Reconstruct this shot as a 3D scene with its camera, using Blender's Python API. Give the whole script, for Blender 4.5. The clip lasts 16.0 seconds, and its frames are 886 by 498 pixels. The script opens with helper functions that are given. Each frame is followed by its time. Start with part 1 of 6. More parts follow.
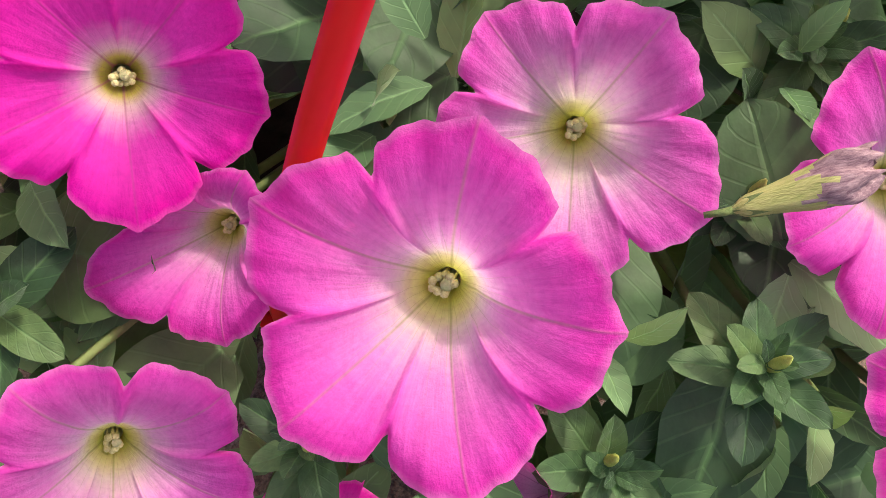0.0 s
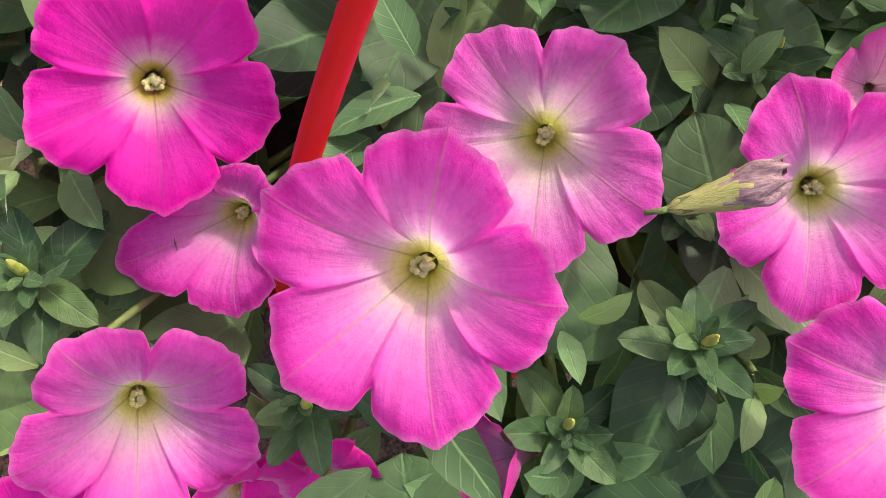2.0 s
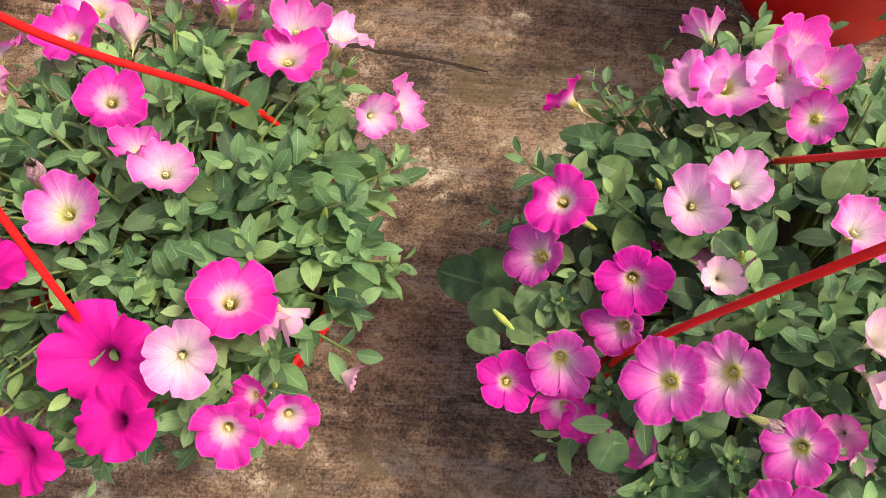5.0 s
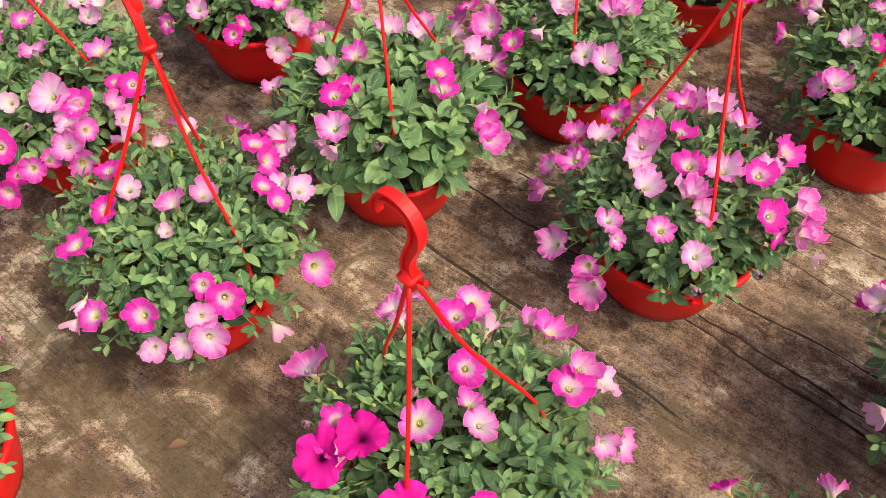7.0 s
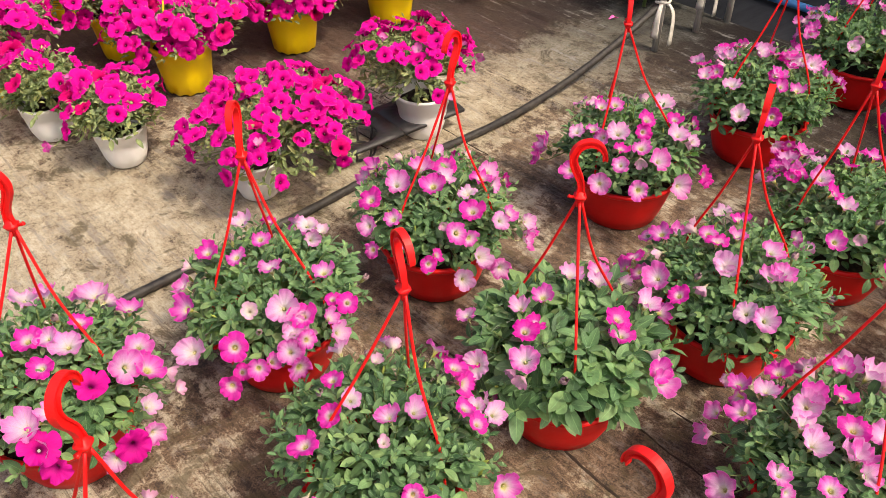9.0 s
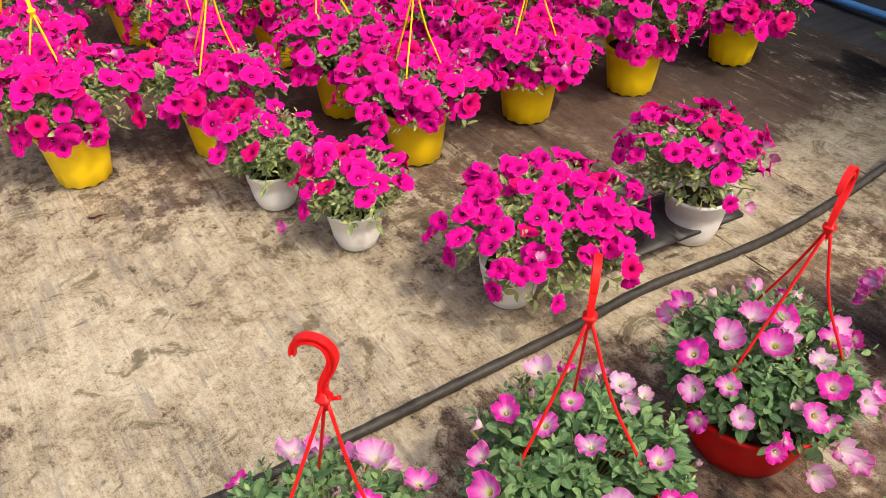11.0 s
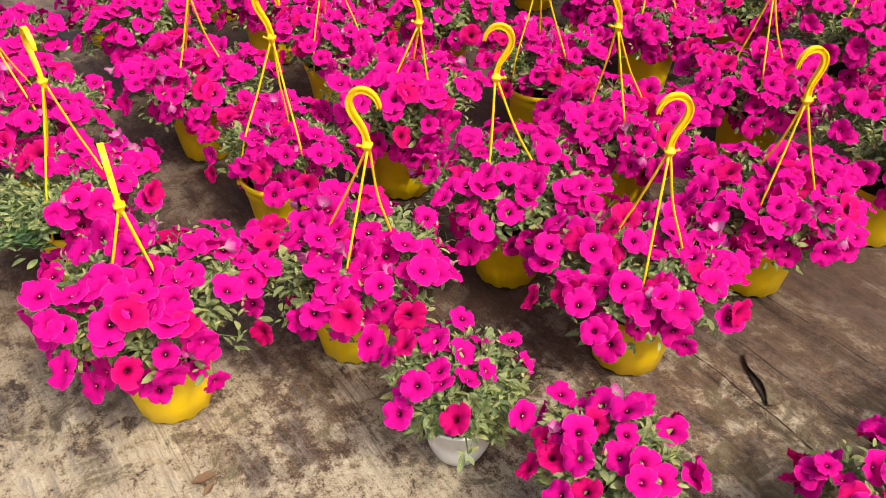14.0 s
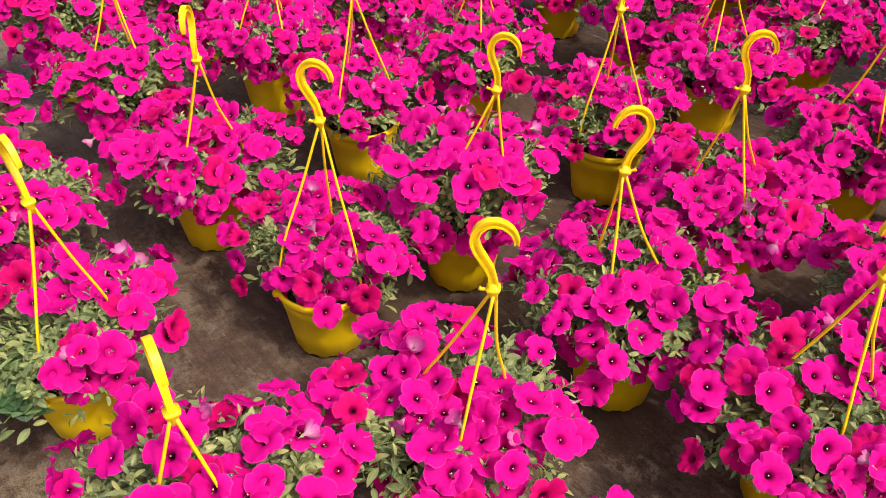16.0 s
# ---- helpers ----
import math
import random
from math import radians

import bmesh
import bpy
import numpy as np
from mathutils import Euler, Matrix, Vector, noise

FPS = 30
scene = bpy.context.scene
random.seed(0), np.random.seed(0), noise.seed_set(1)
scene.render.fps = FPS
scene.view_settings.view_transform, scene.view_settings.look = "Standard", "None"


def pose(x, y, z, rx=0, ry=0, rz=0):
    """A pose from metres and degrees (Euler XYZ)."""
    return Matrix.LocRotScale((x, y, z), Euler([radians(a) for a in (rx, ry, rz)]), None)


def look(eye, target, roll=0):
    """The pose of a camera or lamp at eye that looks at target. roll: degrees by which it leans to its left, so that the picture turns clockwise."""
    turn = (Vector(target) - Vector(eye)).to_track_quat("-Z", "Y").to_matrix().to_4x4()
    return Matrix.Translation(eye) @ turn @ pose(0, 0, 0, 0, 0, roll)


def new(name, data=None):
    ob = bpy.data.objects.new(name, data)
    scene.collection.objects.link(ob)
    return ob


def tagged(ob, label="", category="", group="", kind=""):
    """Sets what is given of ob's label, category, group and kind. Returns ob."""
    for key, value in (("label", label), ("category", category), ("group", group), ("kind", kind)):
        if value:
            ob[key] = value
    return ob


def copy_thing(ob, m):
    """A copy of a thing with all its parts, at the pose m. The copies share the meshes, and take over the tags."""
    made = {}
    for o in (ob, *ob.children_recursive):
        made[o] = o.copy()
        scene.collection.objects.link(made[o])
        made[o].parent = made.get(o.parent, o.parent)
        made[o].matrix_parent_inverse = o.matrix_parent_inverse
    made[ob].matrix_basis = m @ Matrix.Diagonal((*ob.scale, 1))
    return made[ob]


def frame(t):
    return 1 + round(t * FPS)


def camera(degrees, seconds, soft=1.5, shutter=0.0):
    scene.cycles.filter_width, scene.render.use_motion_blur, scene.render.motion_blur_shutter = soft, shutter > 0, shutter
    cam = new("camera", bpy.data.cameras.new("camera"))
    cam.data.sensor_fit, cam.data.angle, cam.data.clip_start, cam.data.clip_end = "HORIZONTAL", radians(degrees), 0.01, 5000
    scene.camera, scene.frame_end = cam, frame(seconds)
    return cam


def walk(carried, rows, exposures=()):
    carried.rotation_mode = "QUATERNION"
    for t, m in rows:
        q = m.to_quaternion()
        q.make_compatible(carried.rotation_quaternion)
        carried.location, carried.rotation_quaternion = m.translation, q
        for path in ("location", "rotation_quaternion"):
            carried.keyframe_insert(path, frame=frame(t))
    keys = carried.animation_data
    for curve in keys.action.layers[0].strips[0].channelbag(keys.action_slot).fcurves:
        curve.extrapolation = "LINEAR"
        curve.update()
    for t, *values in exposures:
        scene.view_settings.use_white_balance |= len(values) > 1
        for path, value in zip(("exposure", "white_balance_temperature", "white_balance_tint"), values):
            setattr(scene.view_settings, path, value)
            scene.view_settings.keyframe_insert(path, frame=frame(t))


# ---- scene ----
cam = camera(58.1, 16.0, soft=0.55)
METRES, EYE, TILT, LEAN, TURN = 3.3, 0.38, -72.8, -1.45, -75.0
ROWS = [
    (0.0, 0.0, 0.0, 0.0, 0.0, 0.0, -0.0),
    (0.5, 0.0002, 0.0002, -0.0011, 0.11, -0.32, -0.27),
    (1.0, 0.0011, 0.0004, -0.0003, 0.18, -0.43, -0.63),
    (1.5, 0.0016, -0.0012, -0.0016, 0.29, -0.76, -0.82),
    (2.0, 0.0016, -0.0072, -0.0004, 0.53, -0.38, -1.36),
    (2.5, 0.0028, -0.0158, -0.002, 0.97, 0.12, -2.33),
    (3.0, 0.0051, -0.0277, -0.0024, 1.67, 0.51, -3.71),
    (5.5, 0.0007, -0.1495, -0.0007, 25.59, -3.81, -47.85),
    (6.0, 0.0068, -0.1833, 0.0039, 30.31, -4.25, -54.71),
    (6.5, 0.0076, -0.2166, 0.0016, 34.83, -4.12, -59.65),
    (7.0, 0.0099, -0.2451, -0.0042, 40.74, -5.88, -63.48),
    (7.5, 0.0125, -0.266, -0.0077, 45.01, -6.25, -65.37),
    (8.0, 0.0208, -0.2857, -0.0096, 46.91, -3.59, -66.49),
    (8.5, 0.0201, -0.2993, -0.0213, 49.78, -2.83, -67.23),
    (9.0, 0.0129, -0.3123, -0.048, 54.16, -4.62, -68.64),
    (9.5, -0.0015, -0.3234, -0.0725, 61.29, -10.06, -69.98),
    (10.0, -0.0379, -0.3265, -0.0926, 68.91, -16.79, -71.02),
    (12.5, -0.26, -0.3683, -0.2284, 85.07, -32.94, -72.28),
    (13.0, -0.3072, -0.3748, -0.242, 84.49, -32.64, -72.45),
    (13.5, -0.3497, -0.3851, -0.2628, 80.98, -29.1, -72.3),
    (14.0, -0.3937, -0.3963, -0.2869, 75.14, -23.4, -72.26),
    (14.5, -0.4287, -0.3997, -0.3061, 69.7, -18.17, -72.0),
    (15.0, -0.4754, -0.399, -0.3233, 65.53, -14.58, -71.36),
    (15.5, -0.521, -0.4048, -0.3403, 62.01, -11.68, -70.7),
    (16.0, -0.5428, -0.4103, -0.3603, 61.23, -10.8, -70.73),
]
walk(cam, [(t, pose(0, 0, EYE, TILT, LEAN, TURN) @ pose(METRES * x, METRES * y, METRES * z, 90 + pitch, roll, yaw)) for t, x, y, z, yaw, pitch, roll in ROWS], exposures=[(0.0, 1.18, 6800, 14), (3.0, 1.11, 6800, 14), (5.5, 0.95, 7150, 12), (9.0, 0.77, 7050, 12), (12.5, 0.65, 6800, 10), (16.0, 0.66, 6800, 10)])

# ---- light ----
world = bpy.data.worlds.new("sky")
scene.world = world
world.use_nodes = True
wn = world.node_tree.nodes
sky = wn.new("ShaderNodeTexSky")
sky.sky_type, sky.sun_disc = "NISHITA", False
SUN = Vector((0.55, -0.34, 0.95)).normalized()
sky.sun_elevation = math.asin(SUN.z)
sky.sun_rotation = math.atan2(SUN.x, SUN.y)
sky.dust_density, sky.air_density, sky.ozone_density = 6.0, 0.8, 0.6
world.node_tree.links.new(sky.outputs[0], wn["Background"].inputs[0])
wn["Background"].inputs[1].default_value = 0.15
sun = new("sun", bpy.data.lights.new("sun", "SUN"))
sun.data.energy, sun.data.angle, sun.data.color = 1.52, radians(2.0), (1.0, 0.93, 0.80)
sun.matrix_world = look(SUN * 20, (0, 0, 0))


# ---- materials ----
def material(name, rough=0.6, spec=0.4):
    m = bpy.data.materials.new(name)
    m.use_nodes = True
    p = m.node_tree.nodes["Principled BSDF"]
    p.inputs["Roughness"].default_value = rough
    p.inputs["Specular IOR Level"].default_value = spec
    return m, m.node_tree.nodes, m.node_tree.links, p


def ramp(nodes, stops, mode="LINEAR"):
    r = nodes.new("ShaderNodeValToRGB")
    r.color_ramp.interpolation = mode
    while len(r.color_ramp.elements) < len(stops):
        r.color_ramp.elements.new(0.5)
    for e, (at, c) in zip(r.color_ramp.elements, stops):
        e.position = at
        e.color = (*c, 1) if len(c) == 3 else c
    return r


def math_node(nodes, links, op, a, b=None, clamp=False):
    n = nodes.new("ShaderNodeMath")
    n.operation, n.use_clamp = op, clamp
    for i, v in enumerate((a, b)):
        if v is None:
            continue
        if isinstance(v, (int, float)):
            n.inputs[i].default_value = v
        else:
            links.new(v, n.inputs[i])
    return n.outputs[0]


def noise_node(nodes, links, vec, scale, detail=4.0, rough=0.6, distort=0.0):
    n = nodes.new("ShaderNodeTexNoise")
    n.inputs["Scale"].default_value = scale
    n.inputs["Detail"].default_value = detail
    n.inputs["Roughness"].default_value = rough
    n.inputs["Distortion"].default_value = distort
    if vec is not None:
        links.new(vec, n.inputs["Vector"])
    return n.outputs["Fac"]


def mix_rgb(nodes, links, fac, a, b, mode="MIX"):
    n = nodes.new("ShaderNodeMix")
    n.data_type, n.blend_type = "RGBA", mode
    for sock, v in ((n.inputs[0], fac), (n.inputs[6], a), (n.inputs[7], b)):
        if isinstance(v, (int, float)):
            sock.default_value = v
        elif isinstance(v, tuple):
            sock.default_value = (*v, 1)
        else:
            links.new(v, sock)
    return n.outputs[2]


def mapped(nodes, links, vec, scale=(1, 1, 1), rot=(0, 0, 0)):
    n = nodes.new("ShaderNodeMapping")
    n.inputs["Scale"].default_value = scale
    n.inputs["Rotation"].default_value = [radians(a) for a in rot]
    links.new(vec, n.inputs["Vector"])
    return n.outputs[0]


def bump(nodes, links, p, height, strength, distance):
    b = nodes.new("ShaderNodeBump")
    b.inputs["Strength"].default_value = strength
    b.inputs["Distance"].default_value = distance
    links.new(height, b.inputs["Height"])
    links.new(b.outputs[0], p.inputs["Normal"])


def ground_material():
    """Ground cloth, brown and worn, with dried mud and sand trodden over it, grey bare threads and damp mossy spots."""
    m, n, l, p = material("ground_cloth", 0.82, 0.3)
    co = n.new("ShaderNodeTexCoord").outputs["Object"]
    turned = mapped(n, l, co, (1, 1, 1), (0, 0, 34))

    def add(*terms):
        total = None
        for f, k in terms:
            t = math_node(n, l, "MULTIPLY", math_node(n, l, "SUBTRACT", f, 0.5), k)
            total = t if total is None else math_node(n, l, "ADD", total, t)
        return math_node(n, l, "ADD", total, 0.5)

    def step(value, lo, hi, top=1.0):
        r = ramp(n, [(lo, (0, 0, 0)), (hi, (top, top, top))])
        l.new(value, r.inputs[0])
        return r.outputs[0]

    broad = noise_node(n, l, co, 1.3, 10.0, 0.66, 0.9)
    cloud = noise_node(n, l, mapped(n, l, mapped(n, l, co, (1, 1, 1), (0, 0, -45)), (1.9, 1.0, 1)), 2.8, 10.0, 0.70, 0.7)
    crust = noise_node(n, l, co, 17.0, 10.0, 0.70, 0.15)
    speck = noise_node(n, l, co, 85.0, 5.0, 0.8)
    drag = noise_node(n, l, mapped(n, l, mapped(n, l, co, (1, 1, 1), (0, 0, -45)), (44, 4, 1)), 1.0, 8.0, 0.72, 0.1)
    ply = noise_node(n, l, mapped(n, l, mapped(n, l, co, (1, 1, 1), (0, 0, -45)), (26, 0.9, 1)), 1.0, 3.0, 0.55)
    grit = noise_node(n, l, co, 330.0, 3.0, 0.7)
    scratch = noise_node(n, l, mapped(n, l, mapped(n, l, co, (1, 1, 1), (0, 0, -45)), (190, 9, 1)), 1.0, 5.0, 0.7, 0.05)
    thread = noise_node(n, l, mapped(n, l, turned, (24, 420, 1)), 1.0, 3.0, 0.6)
    spots = noise_node(n, l, co, 8.0, 9.0, 0.70, 1.0)
    sep = n.new("ShaderNodeSeparateXYZ")
    l.new(co, sep.inputs[0])
    x, y = sep.outputs[0], sep.outputs[1]
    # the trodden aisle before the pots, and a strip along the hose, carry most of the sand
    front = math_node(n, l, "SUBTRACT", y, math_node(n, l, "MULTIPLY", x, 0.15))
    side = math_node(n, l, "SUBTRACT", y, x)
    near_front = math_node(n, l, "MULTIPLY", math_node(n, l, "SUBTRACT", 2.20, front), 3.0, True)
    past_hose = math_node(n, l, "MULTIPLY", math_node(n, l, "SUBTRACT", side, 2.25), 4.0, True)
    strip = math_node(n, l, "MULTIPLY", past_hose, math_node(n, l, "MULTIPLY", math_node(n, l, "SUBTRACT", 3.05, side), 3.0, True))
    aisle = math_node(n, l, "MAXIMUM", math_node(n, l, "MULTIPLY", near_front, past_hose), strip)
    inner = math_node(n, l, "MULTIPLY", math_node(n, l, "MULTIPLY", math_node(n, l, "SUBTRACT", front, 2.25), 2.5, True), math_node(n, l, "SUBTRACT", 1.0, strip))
    west = math_node(n, l, "MULTIPLY", math_node(n, l, "SUBTRACT", math_node(n, l, "MULTIPLY", x, -1.0), 1.8), 0.8, True)
    lane = math_node(n, l, "MAXIMUM", aisle, math_node(n, l, "MULTIPLY", west, 0.95))
    # bare cloth: brown, darker where wet, a little orange where mud dried thin
    cloth = ramp(n, [(0.33, (0.036, 0.026, 0.020)), (0.45, (0.112, 0.076, 0.050)), (0.54, (0.200, 0.136, 0.086)), (0.65, (0.290, 0.212, 0.142))])
    l.new(add((cloud, 0.55), (crust, 0.62), (drag, 0.22), (thread, 0.22), (speck, 0.40), (grit, 0.55), (ply, 0.35)), cloth.inputs[0])
    sand = ramp(n, [(0.32, (0.118, 0.092, 0.060)), (0.41, (0.258, 0.209, 0.142)), (0.50, (0.364, 0.306, 0.212)), (0.63, (0.495, 0.442, 0.336))])
    l.new(add((crust, 0.7), (speck, 0.62), (broad, 0.55), (cloud, 0.35), (thread, 0.15), (grit, 0.50), (ply, 0.08)), sand.inputs[0])
    cover = math_node(n, l, "ADD", add((broad, 0.50), (cloud, 0.80), (crust, 0.80), (drag, 0.16), (speck, 0.28), (grit, 0.15)), math_node(n, l, "SUBTRACT", math_node(n, l, "SUBTRACT", math_node(n, l, "MULTIPLY", lane, 0.20), math_node(n, l, "MULTIPLY", inner, 0.11)), math_node(n, l, "MULTIPLY", math_node(n, l, "MULTIPLY", math_node(n, l, "SUBTRACT", 2.05, side), 4.0, True), 0.055)))
    col = mix_rgb(n, l, step(cover, 0.475, 0.575), cloth.outputs[0], sand.outputs[0])
    # grey threads rubbed bare in drawn-out patches
    rub = step(add((drag, 0.75), (cloud, -0.50), (thread, 0.35), (speck, 0.35), (crust, 0.40)), 0.530, 0.620, 0.58)
    col = mix_rgb(n, l, rub, col, mix_rgb(n, l, thread, (0.070, 0.063, 0.060), (0.23, 0.215, 0.205)))
    # damp, mossy spots with crumbly edges, closer together in two wet places
    damp = None
    for px, py, reach in ((-0.62, 0.44, 0.42), (-0.76, 0.66, 0.38), (-1.08, 1.93, 0.34)):
        dx, dy = math_node(n, l, "SUBTRACT", x, px), math_node(n, l, "SUBTRACT", y, py)
        away = math_node(n, l, "SQRT", math_node(n, l, "ADD", math_node(n, l, "MULTIPLY", dx, dx), math_node(n, l, "MULTIPLY", dy, dy)))
        blob = math_node(n, l, "SUBTRACT", 1.0, math_node(n, l, "DIVIDE", away, reach), True)
        damp = blob if damp is None else math_node(n, l, "MAXIMUM", damp, blob)
    spots = math_node(n, l, "ADD", spots, math_node(n, l, "MULTIPLY", damp, 0.15))
    col = mix_rgb(n, l, step(add((spots, 1.0), (crust, 0.35), (speck, 0.25)), 0.560, 0.625, 0.8), col, mix_rgb(n, l, crust, (0.040, 0.030, 0.014), (0.13, 0.098, 0.048)))
    # pits and crumbs, and fine straight plies where the cloth has been pulled
    col = mix_rgb(n, l, step(add((speck, 1.0), (grit, 0.4)), 0.63, 0.69, 0.6), col, (0.060, 0.044, 0.032))
    col = mix_rgb(n, l, step(add((grit, 1.0), (speck, 0.4)), 0.61, 0.67, 0.5), col, (0.085, 0.066, 0.050))
    line = math_node(n, l, "ABSOLUTE", math_node(n, l, "SUBTRACT", ply, 0.5))
    crack = ramp(n, [(0.004, (0.62, 0.62, 0.62)), (0.016, (0, 0, 0))])
    l.new(line, crack.inputs[0])
    torn = math_node(n, l, "MULTIPLY", math_node(n, l, "MULTIPLY", crack.outputs[0], step(cloud, 0.46, 0.60)), math_node(n, l, "SUBTRACT", 1.0, math_node(n, l, "MULTIPLY", lane, 0.85)))
    col = mix_rgb(n, l, torn, col, (0.040, 0.028, 0.020))
    # smoother brown cloth among the yellow pots, their shade and magenta bounce painted in
    shaded_cloth = mix_rgb(n, l, add((cloud, 0.8), (crust, 0.5), (drag, 0.3)), (0.036, 0.020, 0.017), (0.096, 0.058, 0.045))
    col = mix_rgb(n, l, math_node(n, l, "MULTIPLY", inner, 0.74), col, shaded_cloth)
    # fine scratches along the weave and crumbs of grit
    worn = ramp(n, [(0.34, (0.72, 0.71, 0.71)), (0.46, (1.0, 1.0, 1.0)), (0.56, (1.02, 1.02, 1.02)), (0.68, (1.26, 1.26, 1.26))])
    l.new(add((scratch, 0.85), (grit, 0.55), (speck, 0.4)), worn.inputs[0])
    col = mix_rgb(n, l, 1.0, col, worn.outputs[0], "MULTIPLY")
    # a greyer, wetter stretch of cloth by the stakes
    grey = math_node(n, l, "ADD", math_node(n, l, "MULTIPLY", x, 0.9), math_node(n, l, "MULTIPLY", y, 0.75))
    gv = add((grey, 1.0), (broad, 0.5), (cloud, 0.7), (drag, 0.4))
    mild = math_node(n, l, "MULTIPLY", math_node(n, l, "SUBTRACT", gv, 1.42), 2.6, True)
    wet = math_node(n, l, "MULTIPLY", math_node(n, l, "SUBTRACT", gv, 1.86), 2.2, True)
    col = mix_rgb(n, l, math_node(n, l, "MULTIPLY", mild, 0.9), col, mix_rgb(n, l, 1.0, col, (0.47, 0.50, 0.54), "MULTIPLY"))
    col = mix_rgb(n, l, math_node(n, l, "MULTIPLY", wet, 0.92), col, mix_rgb(n, l, 1.0, col, (0.36, 0.40, 0.46), "MULTIPLY"))
    scrape = math_node(n, l, "MULTIPLY", step(add((drag, 0.9), (crust, 0.5), (speck, 0.3)), 0.58, 0.66, 0.5), mild)
    col = mix_rgb(n, l, scrape, col, (0.34, 0.33, 0.31))
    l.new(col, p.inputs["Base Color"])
    l.new(math_node(n, l, "ADD", math_node(n, l, "MULTIPLY", crust, 0.35), 0.55), p.inputs["Roughness"])
    h = add((thread, 0.2), (speck, 0.55), (crust, 1.1), (drag, 0.4), (cover, 0.6), (grit, 0.22))
    bump(n, l, p, h, 0.75, 0.006)
    return m


def plastic(name, colour, dirt, rough=0.42, gloss=0.5):
    m, n, l, p = material(name, rough, gloss)
    co = n.new("ShaderNodeTexCoord").outputs["Object"]
    blot = noise_node(n, l, co, 22.0, 5.0, 0.65)
    r = ramp(n, [(0.35, (0, 0, 0)), (0.8, (1, 1, 1))])
    l.new(blot, r.inputs[0])
    col = mix_rgb(n, l, math_node(n, l, "MULTIPLY", r.outputs[0], 0.35), colour, dirt)
    l.new(col, p.inputs["Base Color"])
    rr = math_node(n, l, "ADD", math_node(n, l, "MULTIPLY", blot, 0.25), rough - 0.1)
    l.new(rr, p.inputs["Roughness"])
    bump(n, l, p, noise_node(n, l, co, 90.0, 3.0, 0.6), 0.08, 0.002)
    return m


def petal_material(name, stops, vein, spread, through_light=0.35, rim=None, gloss=0.18):
    """Petal: colours run from the throat (0) to the rim (1), with five main veins and many faint ones."""
    m, n, l, p = material(name, 0.62, gloss)
    co = n.new("ShaderNodeTexCoord").outputs["Object"]
    rand = n.new("ShaderNodeObjectInfo").outputs["Random"]
    sep = n.new("ShaderNodeSeparateXYZ")
    l.new(n.new("ShaderNodeTexCoord").outputs["UV"], sep.inputs[0])
    x, y = sep.outputs[0], sep.outputs[1]
    rad = math_node(n, l, "SQRT", math_node(n, l, "ADD", math_node(n, l, "MULTIPLY", x, x), math_node(n, l, "MULTIPLY", y, y)))
    ang = math_node(n, l, "ARCTAN2", y, x)
    comb = n.new("ShaderNodeCombineXYZ")
    l.new(math_node(n, l, "MULTIPLY", ang, 9.0), comb.inputs[0])
    l.new(math_node(n, l, "MULTIPLY", rad, 1.6), comb.inputs[1])
    l.new(math_node(n, l, "MULTIPLY", rand, 40.0), comb.inputs[2])
    rays = noise_node(n, l, comb.outputs[0], 1.0, 2.5, 0.55)
    soft = noise_node(n, l, co, 2.2, 3.0, 0.6)
    r_eff = math_node(n, l, "ADD", rad, math_node(n, l, "MULTIPLY", math_node(n, l, "SUBTRACT", rays, 0.5), 0.17))
    r_eff = math_node(n, l, "ADD", r_eff, math_node(n, l, "MULTIPLY", math_node(n, l, "SUBTRACT", soft, 0.5), 0.22))
    r_eff = math_node(n, l, "ADD", r_eff, math_node(n, l, "MULTIPLY", math_node(n, l, "SUBTRACT", rand, 0.5), spread))
    outer = math_node(n, l, "MULTIPLY", math_node(n, l, "SUBTRACT", rad, 0.22), 4.0, True)
    r_mix = n.new("ShaderNodeMix")
    l.new(outer, r_mix.inputs[0]), l.new(rad, r_mix.inputs[2]), l.new(r_eff, r_mix.inputs[3])
    cr = ramp(n, stops)
    l.new(r_mix.outputs[0], cr.inputs[0])
    col = cr.outputs[0]
    vn = math_node(n, l, "ABSOLUTE", math_node(n, l, "SINE", math_node(n, l, "MULTIPLY", ang, 2.5)))
    vn = math_node(n, l, "MULTIPLY", vn, rad)
    vk = math_node(n, l, "SUBTRACT", 1.0, math_node(n, l, "MULTIPLY", vn, 30.0), True)
    vk = math_node(n, l, "MULTIPLY", vk, math_node(n, l, "SUBTRACT", 1.0, math_node(n, l, "MULTIPLY", rad, 0.75), True))
    col = mix_rgb(n, l, math_node(n, l, "MULTIPLY", vk, 0.72), col, vein)
    fv = math_node(n, l, "ABSOLUTE", math_node(n, l, "SINE", math_node(n, l, "ADD", math_node(n, l, "MULTIPLY", ang, 12.5), math_node(n, l, "MULTIPLY", soft, 2.5))))
    fk = math_node(n, l, "SUBTRACT", 1.0, math_node(n, l, "MULTIPLY", fv, 7.0), True)
    fk = math_node(n, l, "MULTIPLY", fk, math_node(n, l, "SUBTRACT", 1.0, math_node(n, l, "MULTIPLY", rad, 1.7), True))
    col = mix_rgb(n, l, math_node(n, l, "MULTIPLY", fk, 0.62), col, vein)
    if rim:
        rk = math_node(n, l, "MULTIPLY", math_node(n, l, "SUBTRACT", rad, 0.94), 12.0, True)
        col = mix_rgb(n, l, math_node(n, l, "MULTIPLY", rk, 0.55), col, rim)
    streak_at = n.new("ShaderNodeCombineXYZ")
